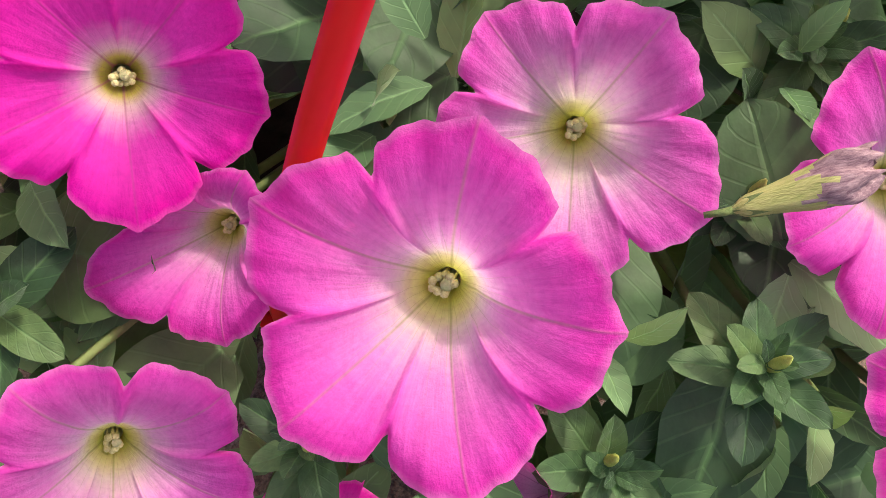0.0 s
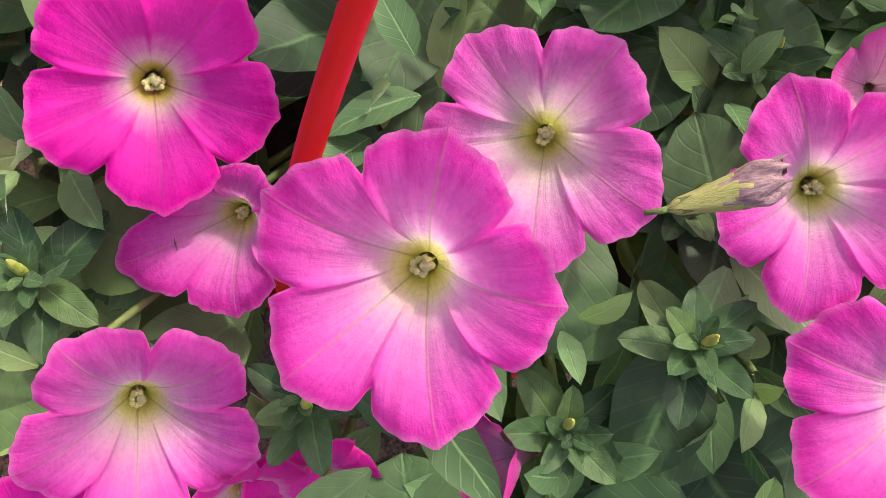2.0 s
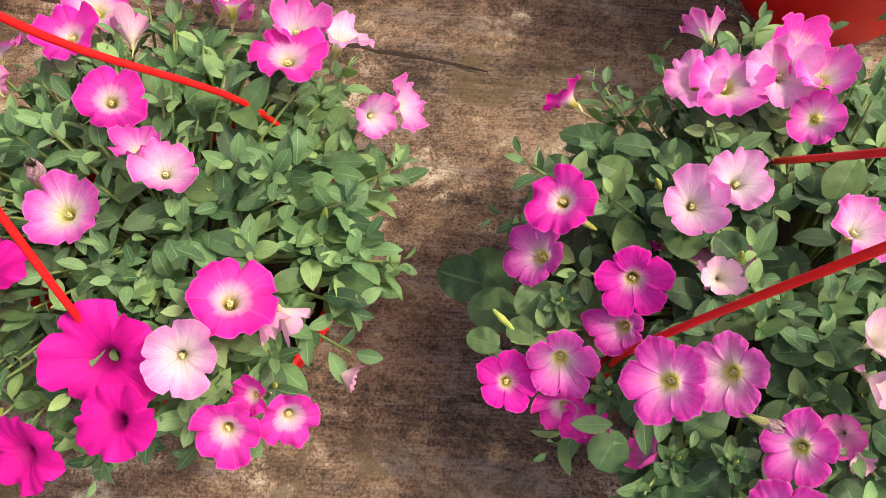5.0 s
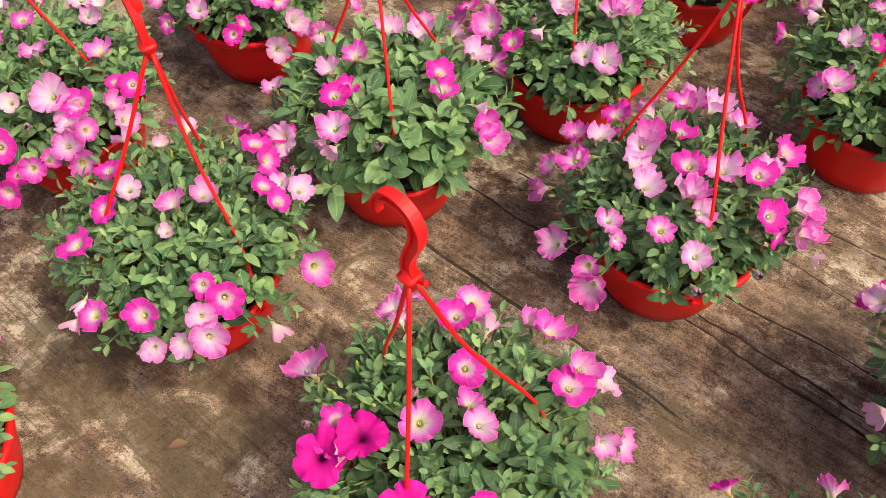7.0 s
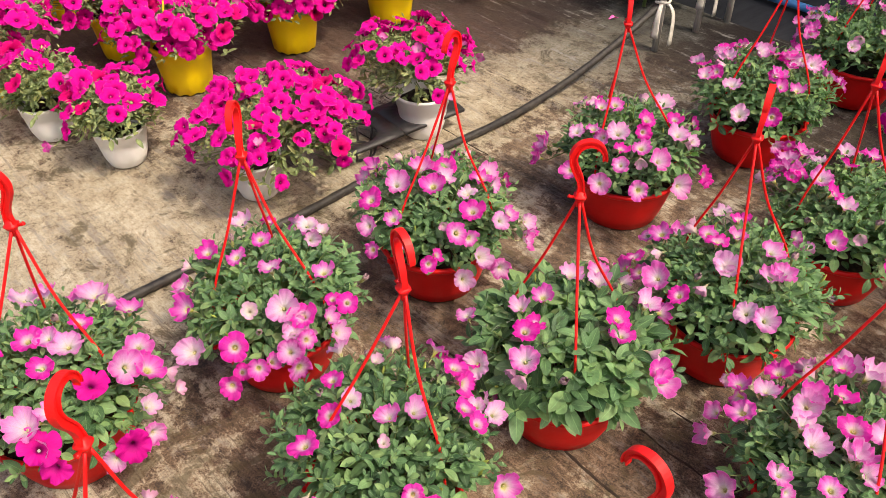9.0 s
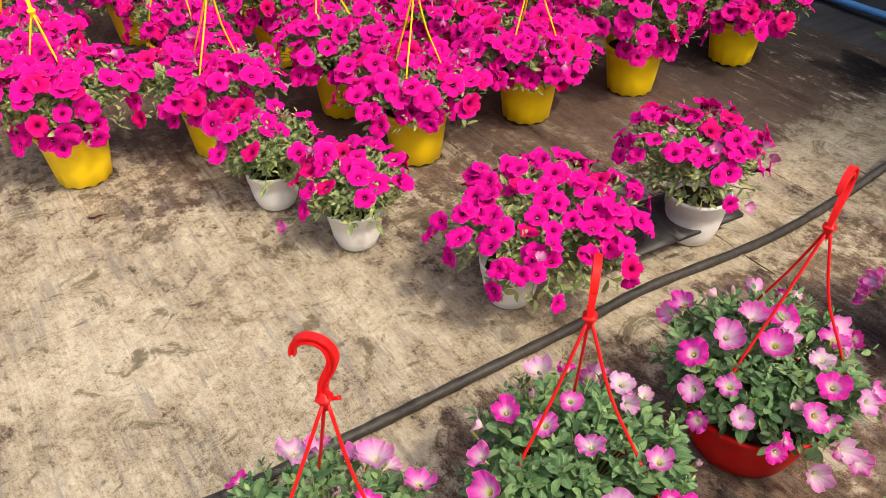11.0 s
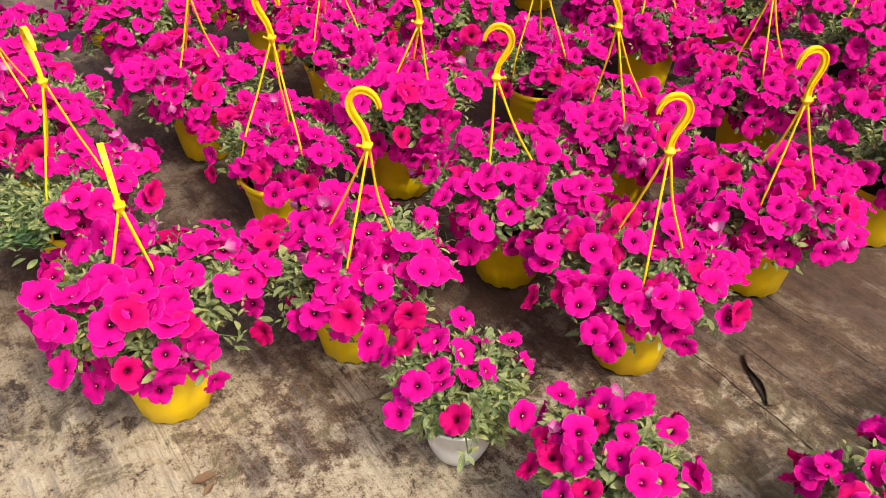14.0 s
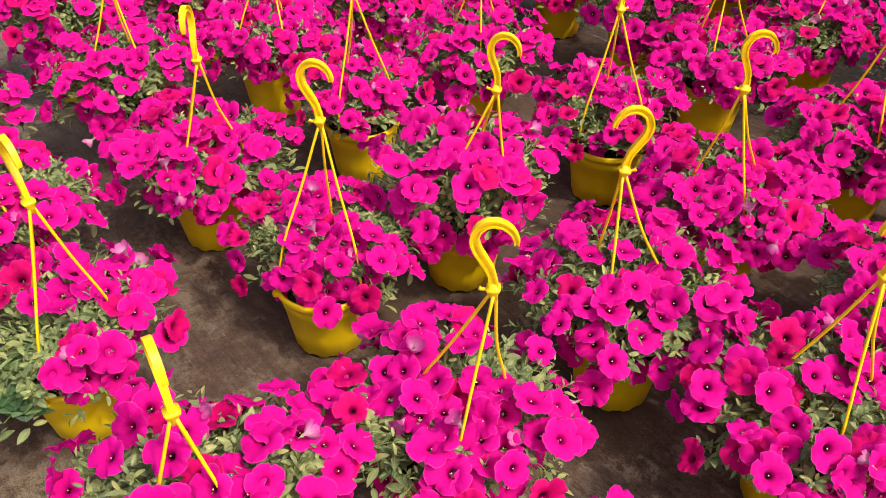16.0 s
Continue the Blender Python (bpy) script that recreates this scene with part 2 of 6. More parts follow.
    l.new(math_node(n, l, "MULTIPLY", ang, 24.0), streak_at.inputs[0])
    l.new(math_node(n, l, "MULTIPLY", rad, 5.0), streak_at.inputs[1])
    l.new(math_node(n, l, "MULTIPLY", rand, 31.0), streak_at.inputs[2])
    streak = noise_node(n, l, streak_at.outputs[0], 1.0, 5.0, 0.68, 0.4)
    fine = ramp(n, [(0.30, (0.90, 0.76, 0.88)), (0.5, (1.0, 1.0, 1.0)), (0.72, (1.03, 1.16, 1.06))])
    l.new(streak, fine.inputs[0])
    col = mix_rgb(n, l, math_node(n, l, "MULTIPLY", math_node(n, l, "SUBTRACT", rad, 0.25), 2.2, True), col, mix_rgb(n, l, 1.0, col, fine.outputs[0], "MULTIPLY"))
    cells = noise_node(n, l, co, 24.0, 4.0, 0.65)
    mot = ramp(n, [(0.32, (0.92, 0.88, 0.92)), (0.5, (0.99, 0.99, 0.99)), (0.7, (1.04, 1.07, 1.04))])
    l.new(cells, mot.inputs[0])
    col = mix_rgb(n, l, 1.0, col, mot.outputs[0], "MULTIPLY")
    l.new(col, p.inputs["Base Color"])
    h = math_node(n, l, "ADD", math_node(n, l, "MULTIPLY", rays, 0.8), math_node(n, l, "MULTIPLY", noise_node(n, l, co, 9.0, 5.0, 0.7), 0.7))
    h = math_node(n, l, "SUBTRACT", h, math_node(n, l, "MULTIPLY", vk, 0.6))
    h = math_node(n, l, "ADD", h, math_node(n, l, "MULTIPLY", math_node(n, l, "ADD", cells, streak), 0.35))
    b = n.new("ShaderNodeBump")
    b.inputs["Strength"].default_value, b.inputs["Distance"].default_value = 0.28, 0.0024
    l.new(h, b.inputs["Height"])
    l.new(b.outputs[0], p.inputs["Normal"])
    tr = n.new("ShaderNodeBsdfTranslucent")
    l.new(col, tr.inputs[0]), l.new(b.outputs[0], tr.inputs["Normal"])
    mx = n.new("ShaderNodeMixShader")
    mx.inputs[0].default_value = through_light
    l.new(p.outputs[0], mx.inputs[1]), l.new(tr.outputs[0], mx.inputs[2])
    l.new(mx.outputs[0], n["Material Output"].inputs[0])
    return m


def leaf_material(name, dark, light, island):
    """Downy leaf: pale midrib, side veins, some light passing through."""
    m, n, l, p = material(name, 0.55, 0.35)
    co = n.new("ShaderNodeTexCoord")
    rand = n.new("ShaderNodeNewGeometry").outputs["Random Per Island"] if island else n.new("ShaderNodeObjectInfo").outputs["Random"]
    tint = ramp(n, [(0.0, dark), (0.65, light), (1.0, tuple(c * k for c, k in zip(light, (1.5, 1.25, 1.1))))])
    l.new(rand, tint.inputs[0])
    uv = n.new("ShaderNodeSeparateXYZ")
    l.new(co.outputs["UV"], uv.inputs[0])
    across = math_node(n, l, "ABSOLUTE", math_node(n, l, "SUBTRACT", uv.outputs[1], 0.5))
    mid = math_node(n, l, "SUBTRACT", 1.0, math_node(n, l, "MULTIPLY", across, 22.0), True)
    side = math_node(n, l, "SINE", math_node(n, l, "MULTIPLY", math_node(n, l, "SUBTRACT", uv.outputs[0], math_node(n, l, "MULTIPLY", across, 0.55)), 40.0))
    side = math_node(n, l, "MULTIPLY", math_node(n, l, "SUBTRACT", side, 0.86), 6.0, True)
    blot = noise_node(n, l, co.outputs["Object"], 55.0 if island else 3.0, 4.0, 0.6)
    k = math_node(n, l, "ADD", math_node(n, l, "MULTIPLY", mid, 0.5), math_node(n, l, "MULTIPLY", side, 0.15))
    col = mix_rgb(n, l, k, tint.outputs[0], tuple(min(c * 1.9, 1) for c in light))
    shade = ramp(n, [(0.3, (0.75, 0.75, 0.75)), (0.7, (1.2, 1.2, 1.15))])
    l.new(blot, shade.inputs[0])
    col = mix_rgb(n, l, 1.0, col, shade.outputs[0], "MULTIPLY")
    l.new(col, p.inputs["Base Color"])
    p.inputs["Sheen Weight"].default_value = 0.25
    p.inputs["Sheen Roughness"].default_value = 0.4
    p.inputs["Sheen Tint"].default_value = (0.85, 1.0, 0.85, 1)
    h = math_node(n, l, "SUBTRACT", math_node(n, l, "MULTIPLY", blot, 0.6), k)
    b = n.new("ShaderNodeBump")
    b.inputs["Strength"].default_value, b.inputs["Distance"].default_value = 0.42, 0.0013
    l.new(h, b.inputs["Height"])
    l.new(b.outputs[0], p.inputs["Normal"])
    tr = n.new("ShaderNodeBsdfTranslucent")
    l.new(mix_rgb(n, l, 1.0, col, (1.1, 1.4, 0.55), "MULTIPLY"), tr.inputs[0])
    mx = n.new("ShaderNodeMixShader")
    mx.inputs[0].default_value = 0.28
    l.new(p.outputs[0], mx.inputs[1]), l.new(tr.outputs[0], mx.inputs[2])
    l.new(mx.outputs[0], n["Material Output"].inputs[0])
    return m


def rough_material(name, a, b, scale, rough=0.8, stretch=(1, 1, 1)):
    m, n, l, p = material(name, rough, 0.3)
    co = n.new("ShaderNodeTexCoord").outputs["Object"]
    f = noise_node(n, l, mapped(n, l, co, stretch), scale, 6.0, 0.7)
    r = ramp(n, [(0.3, a), (0.7, b)])
    l.new(f, r.inputs[0])
    l.new(r.outputs[0], p.inputs["Base Color"])
    bump(n, l, p, f, 0.5, 0.004)
    return m


GROUND = ground_material()
RED = plastic("red_plastic", (0.74, 0.007, 0.008), (0.50, 0.012, 0.012), 0.44, 0.32)
YELLOW = plastic("yellow_plastic", (0.90, 0.62, 0.003), (0.74, 0.46, 0.010), 0.42)
WHITE = plastic("white_plastic", (0.84, 0.84, 0.81), (0.66, 0.63, 0.56), 0.36)
BLACK = plastic("black_plastic", (0.020, 0.020, 0.022), (0.09, 0.08, 0.065), 0.5)
BLUE = plastic("blue_plastic", (0.04, 0.21, 0.50), (0.10, 0.14, 0.20), 0.45)
HOSE = rough_material("hose_rubber", (0.012, 0.012, 0.013), (0.060, 0.053, 0.044), 34.0, 0.5, (1, 1, 1))
SOIL = rough_material("potting_soil", (0.012, 0.008, 0.006), (0.06, 0.042, 0.03), 70.0, 0.95)
WOOD = rough_material("grey_wood", (0.25, 0.24, 0.20), (0.48, 0.46, 0.40), 14.0, 0.85, (6, 6, 1))
RAG = rough_material("white_rag", (0.50, 0.47, 0.40), (0.74, 0.71, 0.63), 30.0, 0.9)
ORANGE_RAG = rough_material("orange_rag", (0.62, 0.16, 0.06), (0.80, 0.30, 0.14), 30.0, 0.9)
FILM = rough_material("black_film", (0.008, 0.009, 0.011), (0.035, 0.037, 0.042), 5.0, 0.55, (1, 4, 1))

PINK = petal_material("pink_petal", [(0.0, (0.34, 0.36, 0.06)), (0.08, (0.60, 0.57, 0.22)), (0.15, (0.84, 0.77, 0.68)), (0.32, (0.86, 0.66, 0.81)), (0.52, (0.84, 0.47, 0.74)), (0.76, (0.81, 0.33, 0.68)), (1.0, (0.78, 0.12, 0.53))], (0.45, 0.36, 0.16), 0.50, 0.52, (0.90, 0.52, 0.76))
PALE = petal_material("pale_petal", [(0.0, (0.42, 0.46, 0.06)), (0.10, (0.66, 0.66, 0.14)), (0.18, (0.80, 0.78, 0.34)), (0.26, (0.86, 0.74, 0.67)), (0.36, (0.87, 0.52, 0.75)), (0.52, (0.85, 0.28, 0.69)), (0.72, (0.82, 0.145, 0.60)), (0.9, (0.80, 0.075, 0.53)), (1.0, (0.78, 0.045, 0.47))], (0.36, 0.38, 0.08), 0.24, 0.55, (0.89, 0.40, 0.74))
HOT = petal_material("hot_pink_petal", [(0.0, (0.40, 0.38, 0.05)), (0.14, (0.66, 0.58, 0.12)), (0.22, (0.86, 0.62, 0.64)), (0.34, (0.86, 0.26, 0.64)), (0.48, (0.84, 0.05, 0.53)), (1.0, (0.84, 0.006, 0.44))], (0.50, 0.10, 0.24), 0.08, 0.55, (0.90, 0.24, 0.64))
VIVID = petal_material("vivid_petal", [(0.0, (0.42, 0.40, 0.05)), (0.12, (0.68, 0.62, 0.14)), (0.20, (0.86, 0.72, 0.66)), (0.30, (0.86, 0.50, 0.72)), (0.50, (0.84, 0.075, 0.53)), (1.0, (0.84, 0.008, 0.43))], (0.66, 0.30, 0.42), 0.22, 0.55, (0.90, 0.30, 0.66))
CERISE = petal_material("cerise_petal", [(0.0, (0.10, 0.0, 0.06)), (0.18, (0.34, 0.004, 0.16)), (0.40, (0.62, 0.005, 0.26)), (1.0, (0.66, 0.008, 0.30))], (0.38, 0.0, 0.15), 0.2)
MAGENTA = petal_material("magenta_petal", [(0.0, (0.06, 0.0, 0.03)), (0.10, (0.12, 0.0, 0.05)), (0.18, (0.43, 0.002, 0.15)), (0.34, (0.64, 0.003, 0.240)), (1.0, (0.68, 0.005, 0.282))], (0.42, 0.0, 0.14), 0.36, 0.26, (0.86, 0.14, 0.50), 0.06)
# magenta petal again, with the redder tone of shaded, backlit blooms in its colour
SHADED_MAGENTA = petal_material("crimson_petal", [(0.0, (0.08, 0.0, 0.03)), (0.10, (0.14, 0.0, 0.04)), (0.20, (0.36, 0.001, 0.08)), (0.36, (0.55, 0.002, 0.12)), (1.0, (0.60, 0.004, 0.155))], (0.34, 0.0, 0.07), 0.3, 0.24, (0.78, 0.08, 0.34), 0.06)
LILAC = petal_material("lilac_spent_petal", [(0.0, (0.46, 0.30, 0.36)), (0.3, (0.66, 0.34, 0.52)), (0.7, (0.62, 0.16, 0.42)), (1.0, (0.56, 0.05, 0.32))], (0.26, 0.03, 0.16), 0.5, 0.3)
FADED = petal_material("faded_petal", [(0.0, (0.40, 0.40, 0.20)), (0.3, (0.74, 0.64, 0.58)), (0.7, (0.76, 0.46, 0.62)), (1.0, (0.62, 0.30, 0.46))], (0.42, 0.25, 0.33), 0.3)
LEAF = leaf_material("petunia_leaf", (0.040, 0.100, 0.042), (0.152, 0.282, 0.120), True)
LEAF_GREY = leaf_material("narrow_grey_green_leaf", (0.092, 0.134, 0.056), (0.290, 0.350, 0.160), True)
LEAF_ONE = leaf_material("petunia_leaf_single", (0.020, 0.054, 0.023), (0.068, 0.140, 0.055), False)
SHRIVEL = rough_material("shrivelled_petal", (0.11, 0.045, 0.075), (0.46, 0.32, 0.33), 4.0, 0.8, (5, 5, 1))
VIVID_FALLEN = rough_material("fallen_petal", (0.62, 0.06, 0.30), (0.80, 0.22, 0.50), 3.0, 0.75)
LEAF_DRY = rough_material("dry_leaf", (0.11, 0.062, 0.036), (0.24, 0.155, 0.090), 40.0, 0.85)
STEM = rough_material("petunia_stem", (0.10, 0.16, 0.045), (0.20, 0.27, 0.09), 30.0, 0.7)
TUBE = rough_material("flower_tube", (0.36, 0.40, 0.15), (0.60, 0.58, 0.32), 8.0, 0.65)
BUD_GREEN = rough_material("bud_green", (0.24, 0.34, 0.05), (0.50, 0.54, 0.13), 2.2, 0.6)
SPENT_TUBE = rough_material("spent_tube", (0.26, 0.31, 0.08), (0.52, 0.50, 0.20), 3.0, 0.7, (9, 9, 1))
ANTHER = rough_material("anther", (0.62, 0.56, 0.20), (0.84, 0.80, 0.44), 60.0, 0.8)


# ---- mesh helpers ----
def mesh_from(name, verts, faces, mats, slots=None, smooth=True, uvs=None):
    me = bpy.data.meshes.new(name)
    me.from_pydata([tuple(map(float, v)) for v in verts], [], [tuple(map(int, f)) for f in faces])
    for mt in mats:
        me.materials.append(mt)
    if slots is not None:
        me.polygons.foreach_set("material_index", np.asarray(slots, dtype=np.int32))
    if smooth:
        me.polygons.foreach_set("use_smooth", np.ones(len(me.polygons), dtype=bool))
    if uvs is not None:
        layer = me.uv_layers.new(name="UVMap")
        idx = np.empty(len(me.loops), dtype=np.int32)
        me.loops.foreach_get("vertex_index", idx)
        layer.data.foreach_set("uv", np.asarray(uvs, dtype=np.float32)[idx].ravel())
    me.update()
    return me


def child(name, me, parent, label=""):
    ob = new(name, me)
    ob.parent = parent
    return tagged(ob, label) if label else ob


def part(name, bm, mat, parent, label=""):
    me = bpy.data.meshes.new(name)
    bm.to_mesh(me)
    bm.free()
    me.materials.append(mat)
    me.polygons.foreach_set("use_smooth", np.ones(len(me.polygons), dtype=bool))
    return child(name, me, parent, label)


def sweep(path, radii, n=8, flat=1.0, up=(0, 0, 1), closed_ends=True):
    """Vertices and faces of a tube along path; flat squeezes it across."""
    path = [Vector(p) for p in path]
    verts, faces = [], []
    side = None
    for i, p in enumerate(path):
        d = (path[min(i + 1, len(path) - 1)] - path[max(i - 1, 0)]).normalized()
        if side is None:
            side = d.cross(Vector(up))
            if side.length < 1e-4:
                side = d.cross(Vector((1, 0, 0)))
        side = (side - d * side.dot(d)).normalized()
        third = d.cross(side)
        r = radii[i] if hasattr(radii, "__len__") else radii
        for k in range(n):
            a = math.tau * k / n
            verts.append(p + side * (math.cos(a) * r) + third * (math.sin(a) * r * flat))
    for i in range(len(path) - 1):
        for k in range(n):
            a, b = i * n + k, i * n + (k + 1) % n
            faces.append((a, b, b + n, a + n))
    if closed_ends:
        faces.append(tuple(range(n))[::-1])
        faces.append(tuple(range((len(path) - 1) * n, len(path) * n)))
    return verts, faces


def smooth_path(pts, n):
    """Catmull-Rom through pts."""
    pts = [Vector(p) for p in pts]
    out = []
    ext = [pts[0] * 2 - pts[1], *pts, pts[-1] * 2 - pts[-2]]
    for i in range(len(pts) - 1):
        a, b, c, d = ext[i:i + 4]
        for k in range(n):
            t = k / n
            out.append(0.5 * (b * 2 + (c - a) * t + (a * 2 - b * 5 + c * 4 - d) * t * t + (b * 3 - a - c * 3 + d) * t ** 3))
    out.append(pts[-1])
    return out


def lathe(profile, n=48, ragged=0.0, seed=0):
    """Turns (radius, z) pairs round z."""
    rng = random.Random(seed)
    verts, faces = [], []
    wob = [rng.uniform(-1, 1) for _ in range(n)]
    for i, (r, z) in enumerate(profile):
        for k in range(n):
            a = math.tau * k / n
            rr = r * (1 + ragged * wob[k] * 0.3)
            verts.append((rr * math.cos(a), rr * math.sin(a), z))
    for i in range(len(profile) - 1):
        for k in range(n):
            a, b = i * n + k, i * n + (k + 1) % n
            faces.append((a, b, b + n, a + n))
    return verts, faces


# ---- ground ----
def build_ground():
    xs = np.concatenate([[-40, -20, -9], np.linspace(-4.6, 2.4, 141), [5, 15, 40]])
    ys = np.concatenate([[-40, -15, -4], np.linspace(-1.2, 5.8, 141), [9, 20, 40]])
    verts = []
    for y in ys:
        for x in xs:
            z = 0.0
            if -4.7 < x < 2.5 and -1.3 < y < 5.9:
                z = 0.0035 * noise.noise((x * 2.3, y * 2.3, 0.0)) + 0.0016 * noise.noise((x * 9, y * 9, 3.0)) - 0.003
            verts.append((x, y, z))
    w = len(xs)
    faces = [(j * w + i, j * w + i + 1, (j + 1) * w + i + 1, (j + 1) * w + i) for j in range(len(ys) - 1) for i in range(w - 1)]
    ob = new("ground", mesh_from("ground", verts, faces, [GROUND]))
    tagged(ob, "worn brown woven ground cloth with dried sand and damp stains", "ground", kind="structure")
    # long creases where the cloth is rucked up
    for k, pts in enumerate(CREASES):
        rng = random.Random(k)
        line = smooth_path([(x, y, 0) for x, y in pts], 14)
        out_v, out_f = [], []
        m = len(line)
        for i, p in enumerate(line):
            d = (line[min(i + 1, m - 1)] - line[max(i - 1, 0)]).normalized()
            s = Vector((-d.y, d.x, 0))
            taper = min(1, i / 4, (m - 1 - i) / 4)
            wid = (0.016 + 0.006 * rng.random()) * (0.4 + 0.6 * taper)
            h = (0.008 + 0.004 * rng.random()) * taper
            off = s * (0.0018 * math.sin(i * 0.55 + k))
            for a, z in ((-1.0, -0.004), (-0.45, h * 0.6), (0.0, h), (0.25, h * 0.25), (0.4, -0.004)):
                out_v.append(p + off + s * (a * wid) + Vector((0, 0, z)))
        for i in range(m - 1):
            for a in range(4):
                out_f.append((i * 5 + a, i * 5 + a + 1, (i + 1) * 5 + a + 1, (i + 1) * 5 + a))
        child("crease", mesh_from("crease", out_v, out_f, [GROUND]), ob)
        # thin dark strip along the low side of the fold
        dv, df = [], []
        for i, p in enumerate(line):
            d = (line[min(i + 1, m - 1)] - line[max(i - 1, 0)]).normalized()
            s = Vector((-d.y, d.x, 0))
            off = s * (0.0018 * math.sin(i * 0.55 + k))
            w = (0.0018 if k == 6 else 0.0046) * min(1, i / 5, (m - 1 - i) / 5) * rng.uniform(0.5, 1.3)
            for q, z in ((0.0055 - w, 0.0), (0.0055, 0.0030), (0.0055 + w, 0.0)):
                dv.append(p + off + s * q + Vector((0, 0, z + 0.0035)))
        for i in range(m - 1):
            for q in range(2):
                df.append((i * 3 + q, i * 3 + q + 1, (i + 1) * 3 + q + 1, (i + 1) * 3 + q))
        child("crease_dirt", mesh_from("crease_dirt", dv, df, [SOIL]), ob, "thin dark line along a fold")
    # a torn, curled flap with the dark hole that it leaves
    a, b = Vector((-1.150, 2.290, 0)), Vector((-1.112, 2.148, 0))
    d = (b - a).normalized()
    s = Vector((-d.y, d.x, 0))
    rng = random.Random(5)
    fv, ff, hv, hf = [], [], [], []
    for i in range(15):
        u = i / 14
        wide = 0.052 * math.sin(math.pi * (0.08 + 0.86 * u)) ** 0.6 * rng.uniform(0.86, 1.1)
        for j in range(7):
            v = j / 6
            lift = 0.007 * (1 - v) ** 1.6 * math.sin(math.pi * u) + 0.003 * rng.random()
            fv.append(a.lerp(b, u) + s * (wide * v - 0.006 * math.sin(7 * u)) + Vector((0, 0, 0.003 + lift)))
        for q in (-0.007, -0.001, 0.004):
            hv.append(a.lerp(b, u) + s * (q * math.sin(math.pi * u) * rng.uniform(0.75, 1.15)) + Vector((0, 0, 0.0025)))
    for i in range(14):
        ff += [(i * 7 + j, i * 7 + j + 1, (i + 1) * 7 + j + 1, (i + 1) * 7 + j) for j in range(6)]
        hf += [(i * 3 + j, i * 3 + j + 1, (i + 1) * 3 + j + 1, (i + 1) * 3 + j) for j in range(2)]
    flap = child("torn_flap", mesh_from("torn_flap", fv, ff, [GROUND]), ob, "curled torn edge of the cloth")
    thick = flap.modifiers.new("thick", "SOLIDIFY")
    thick.thickness = 0.0016
    child("torn_hole", mesh_from("torn_hole", hv, hf, [SOIL]), ob, "dark hole under the torn cloth")
    return ob


CREASES = [
    [(-0.35, 1.14), (-0.20, 0.985), (-0.068, 0.848), (0.028, 0.751), (0.191, 0.598), (0.354, 0.424), (0.60, 0.18)],
    [(0.10, 0.80), (0.28, 0.628), (0.473, 0.458), (0.72, 0.23)],
    [(0.16, 0.955), (0.385, 0.719), (0.503, 0.585), (0.76, 0.32)],
    [(0.233, 0.588), (0.324, 0.498), (0.44, 0.38)],
    [(-0.52, 1.10), (-0.36, 0.94), (-0.14, 0.70), (0.02, 0.55), (0.16, 0.40)],
    [(-0.02, 0.93), (0.14, 0.775), (0.30, 0.60)],
    [(-2.72, 1.80), (-2.599, 1.636), (-2.43, 1.455), (-2.315, 1.331), (-2.05, 1.03)],
    [(-1.40, 2.54), (-1.255, 2.408), (-1.121, 2.286), (-0.90, 2.06), (-0.70, 1.88)],
    [(-1.43, 2.42), (-1.282, 2.284), (-1.169, 2.174), (-1.02, 2.02)],
    [(-1.12, 2.54), (-0.90, 2.33), (-0.66, 2.12), (-0.40, 1.86)],
    [(-0.70, 2.66), (-0.46, 2.44), (-0.20, 2.20), (0.05, 1.94)],
    [(0.28, 0.98), (0.45, 0.80), (0.62, 0.64), (0.9, 0.38)],
    [(-0.36, 3.02), (-0.08, 2.76), (0.18, 2.52), (0.45, 2.26)],
    [(-0.12, 2.42), (0.1, 2.20), (0.32, 2.0), (0.55, 1.76)],
]
ground = build_ground()


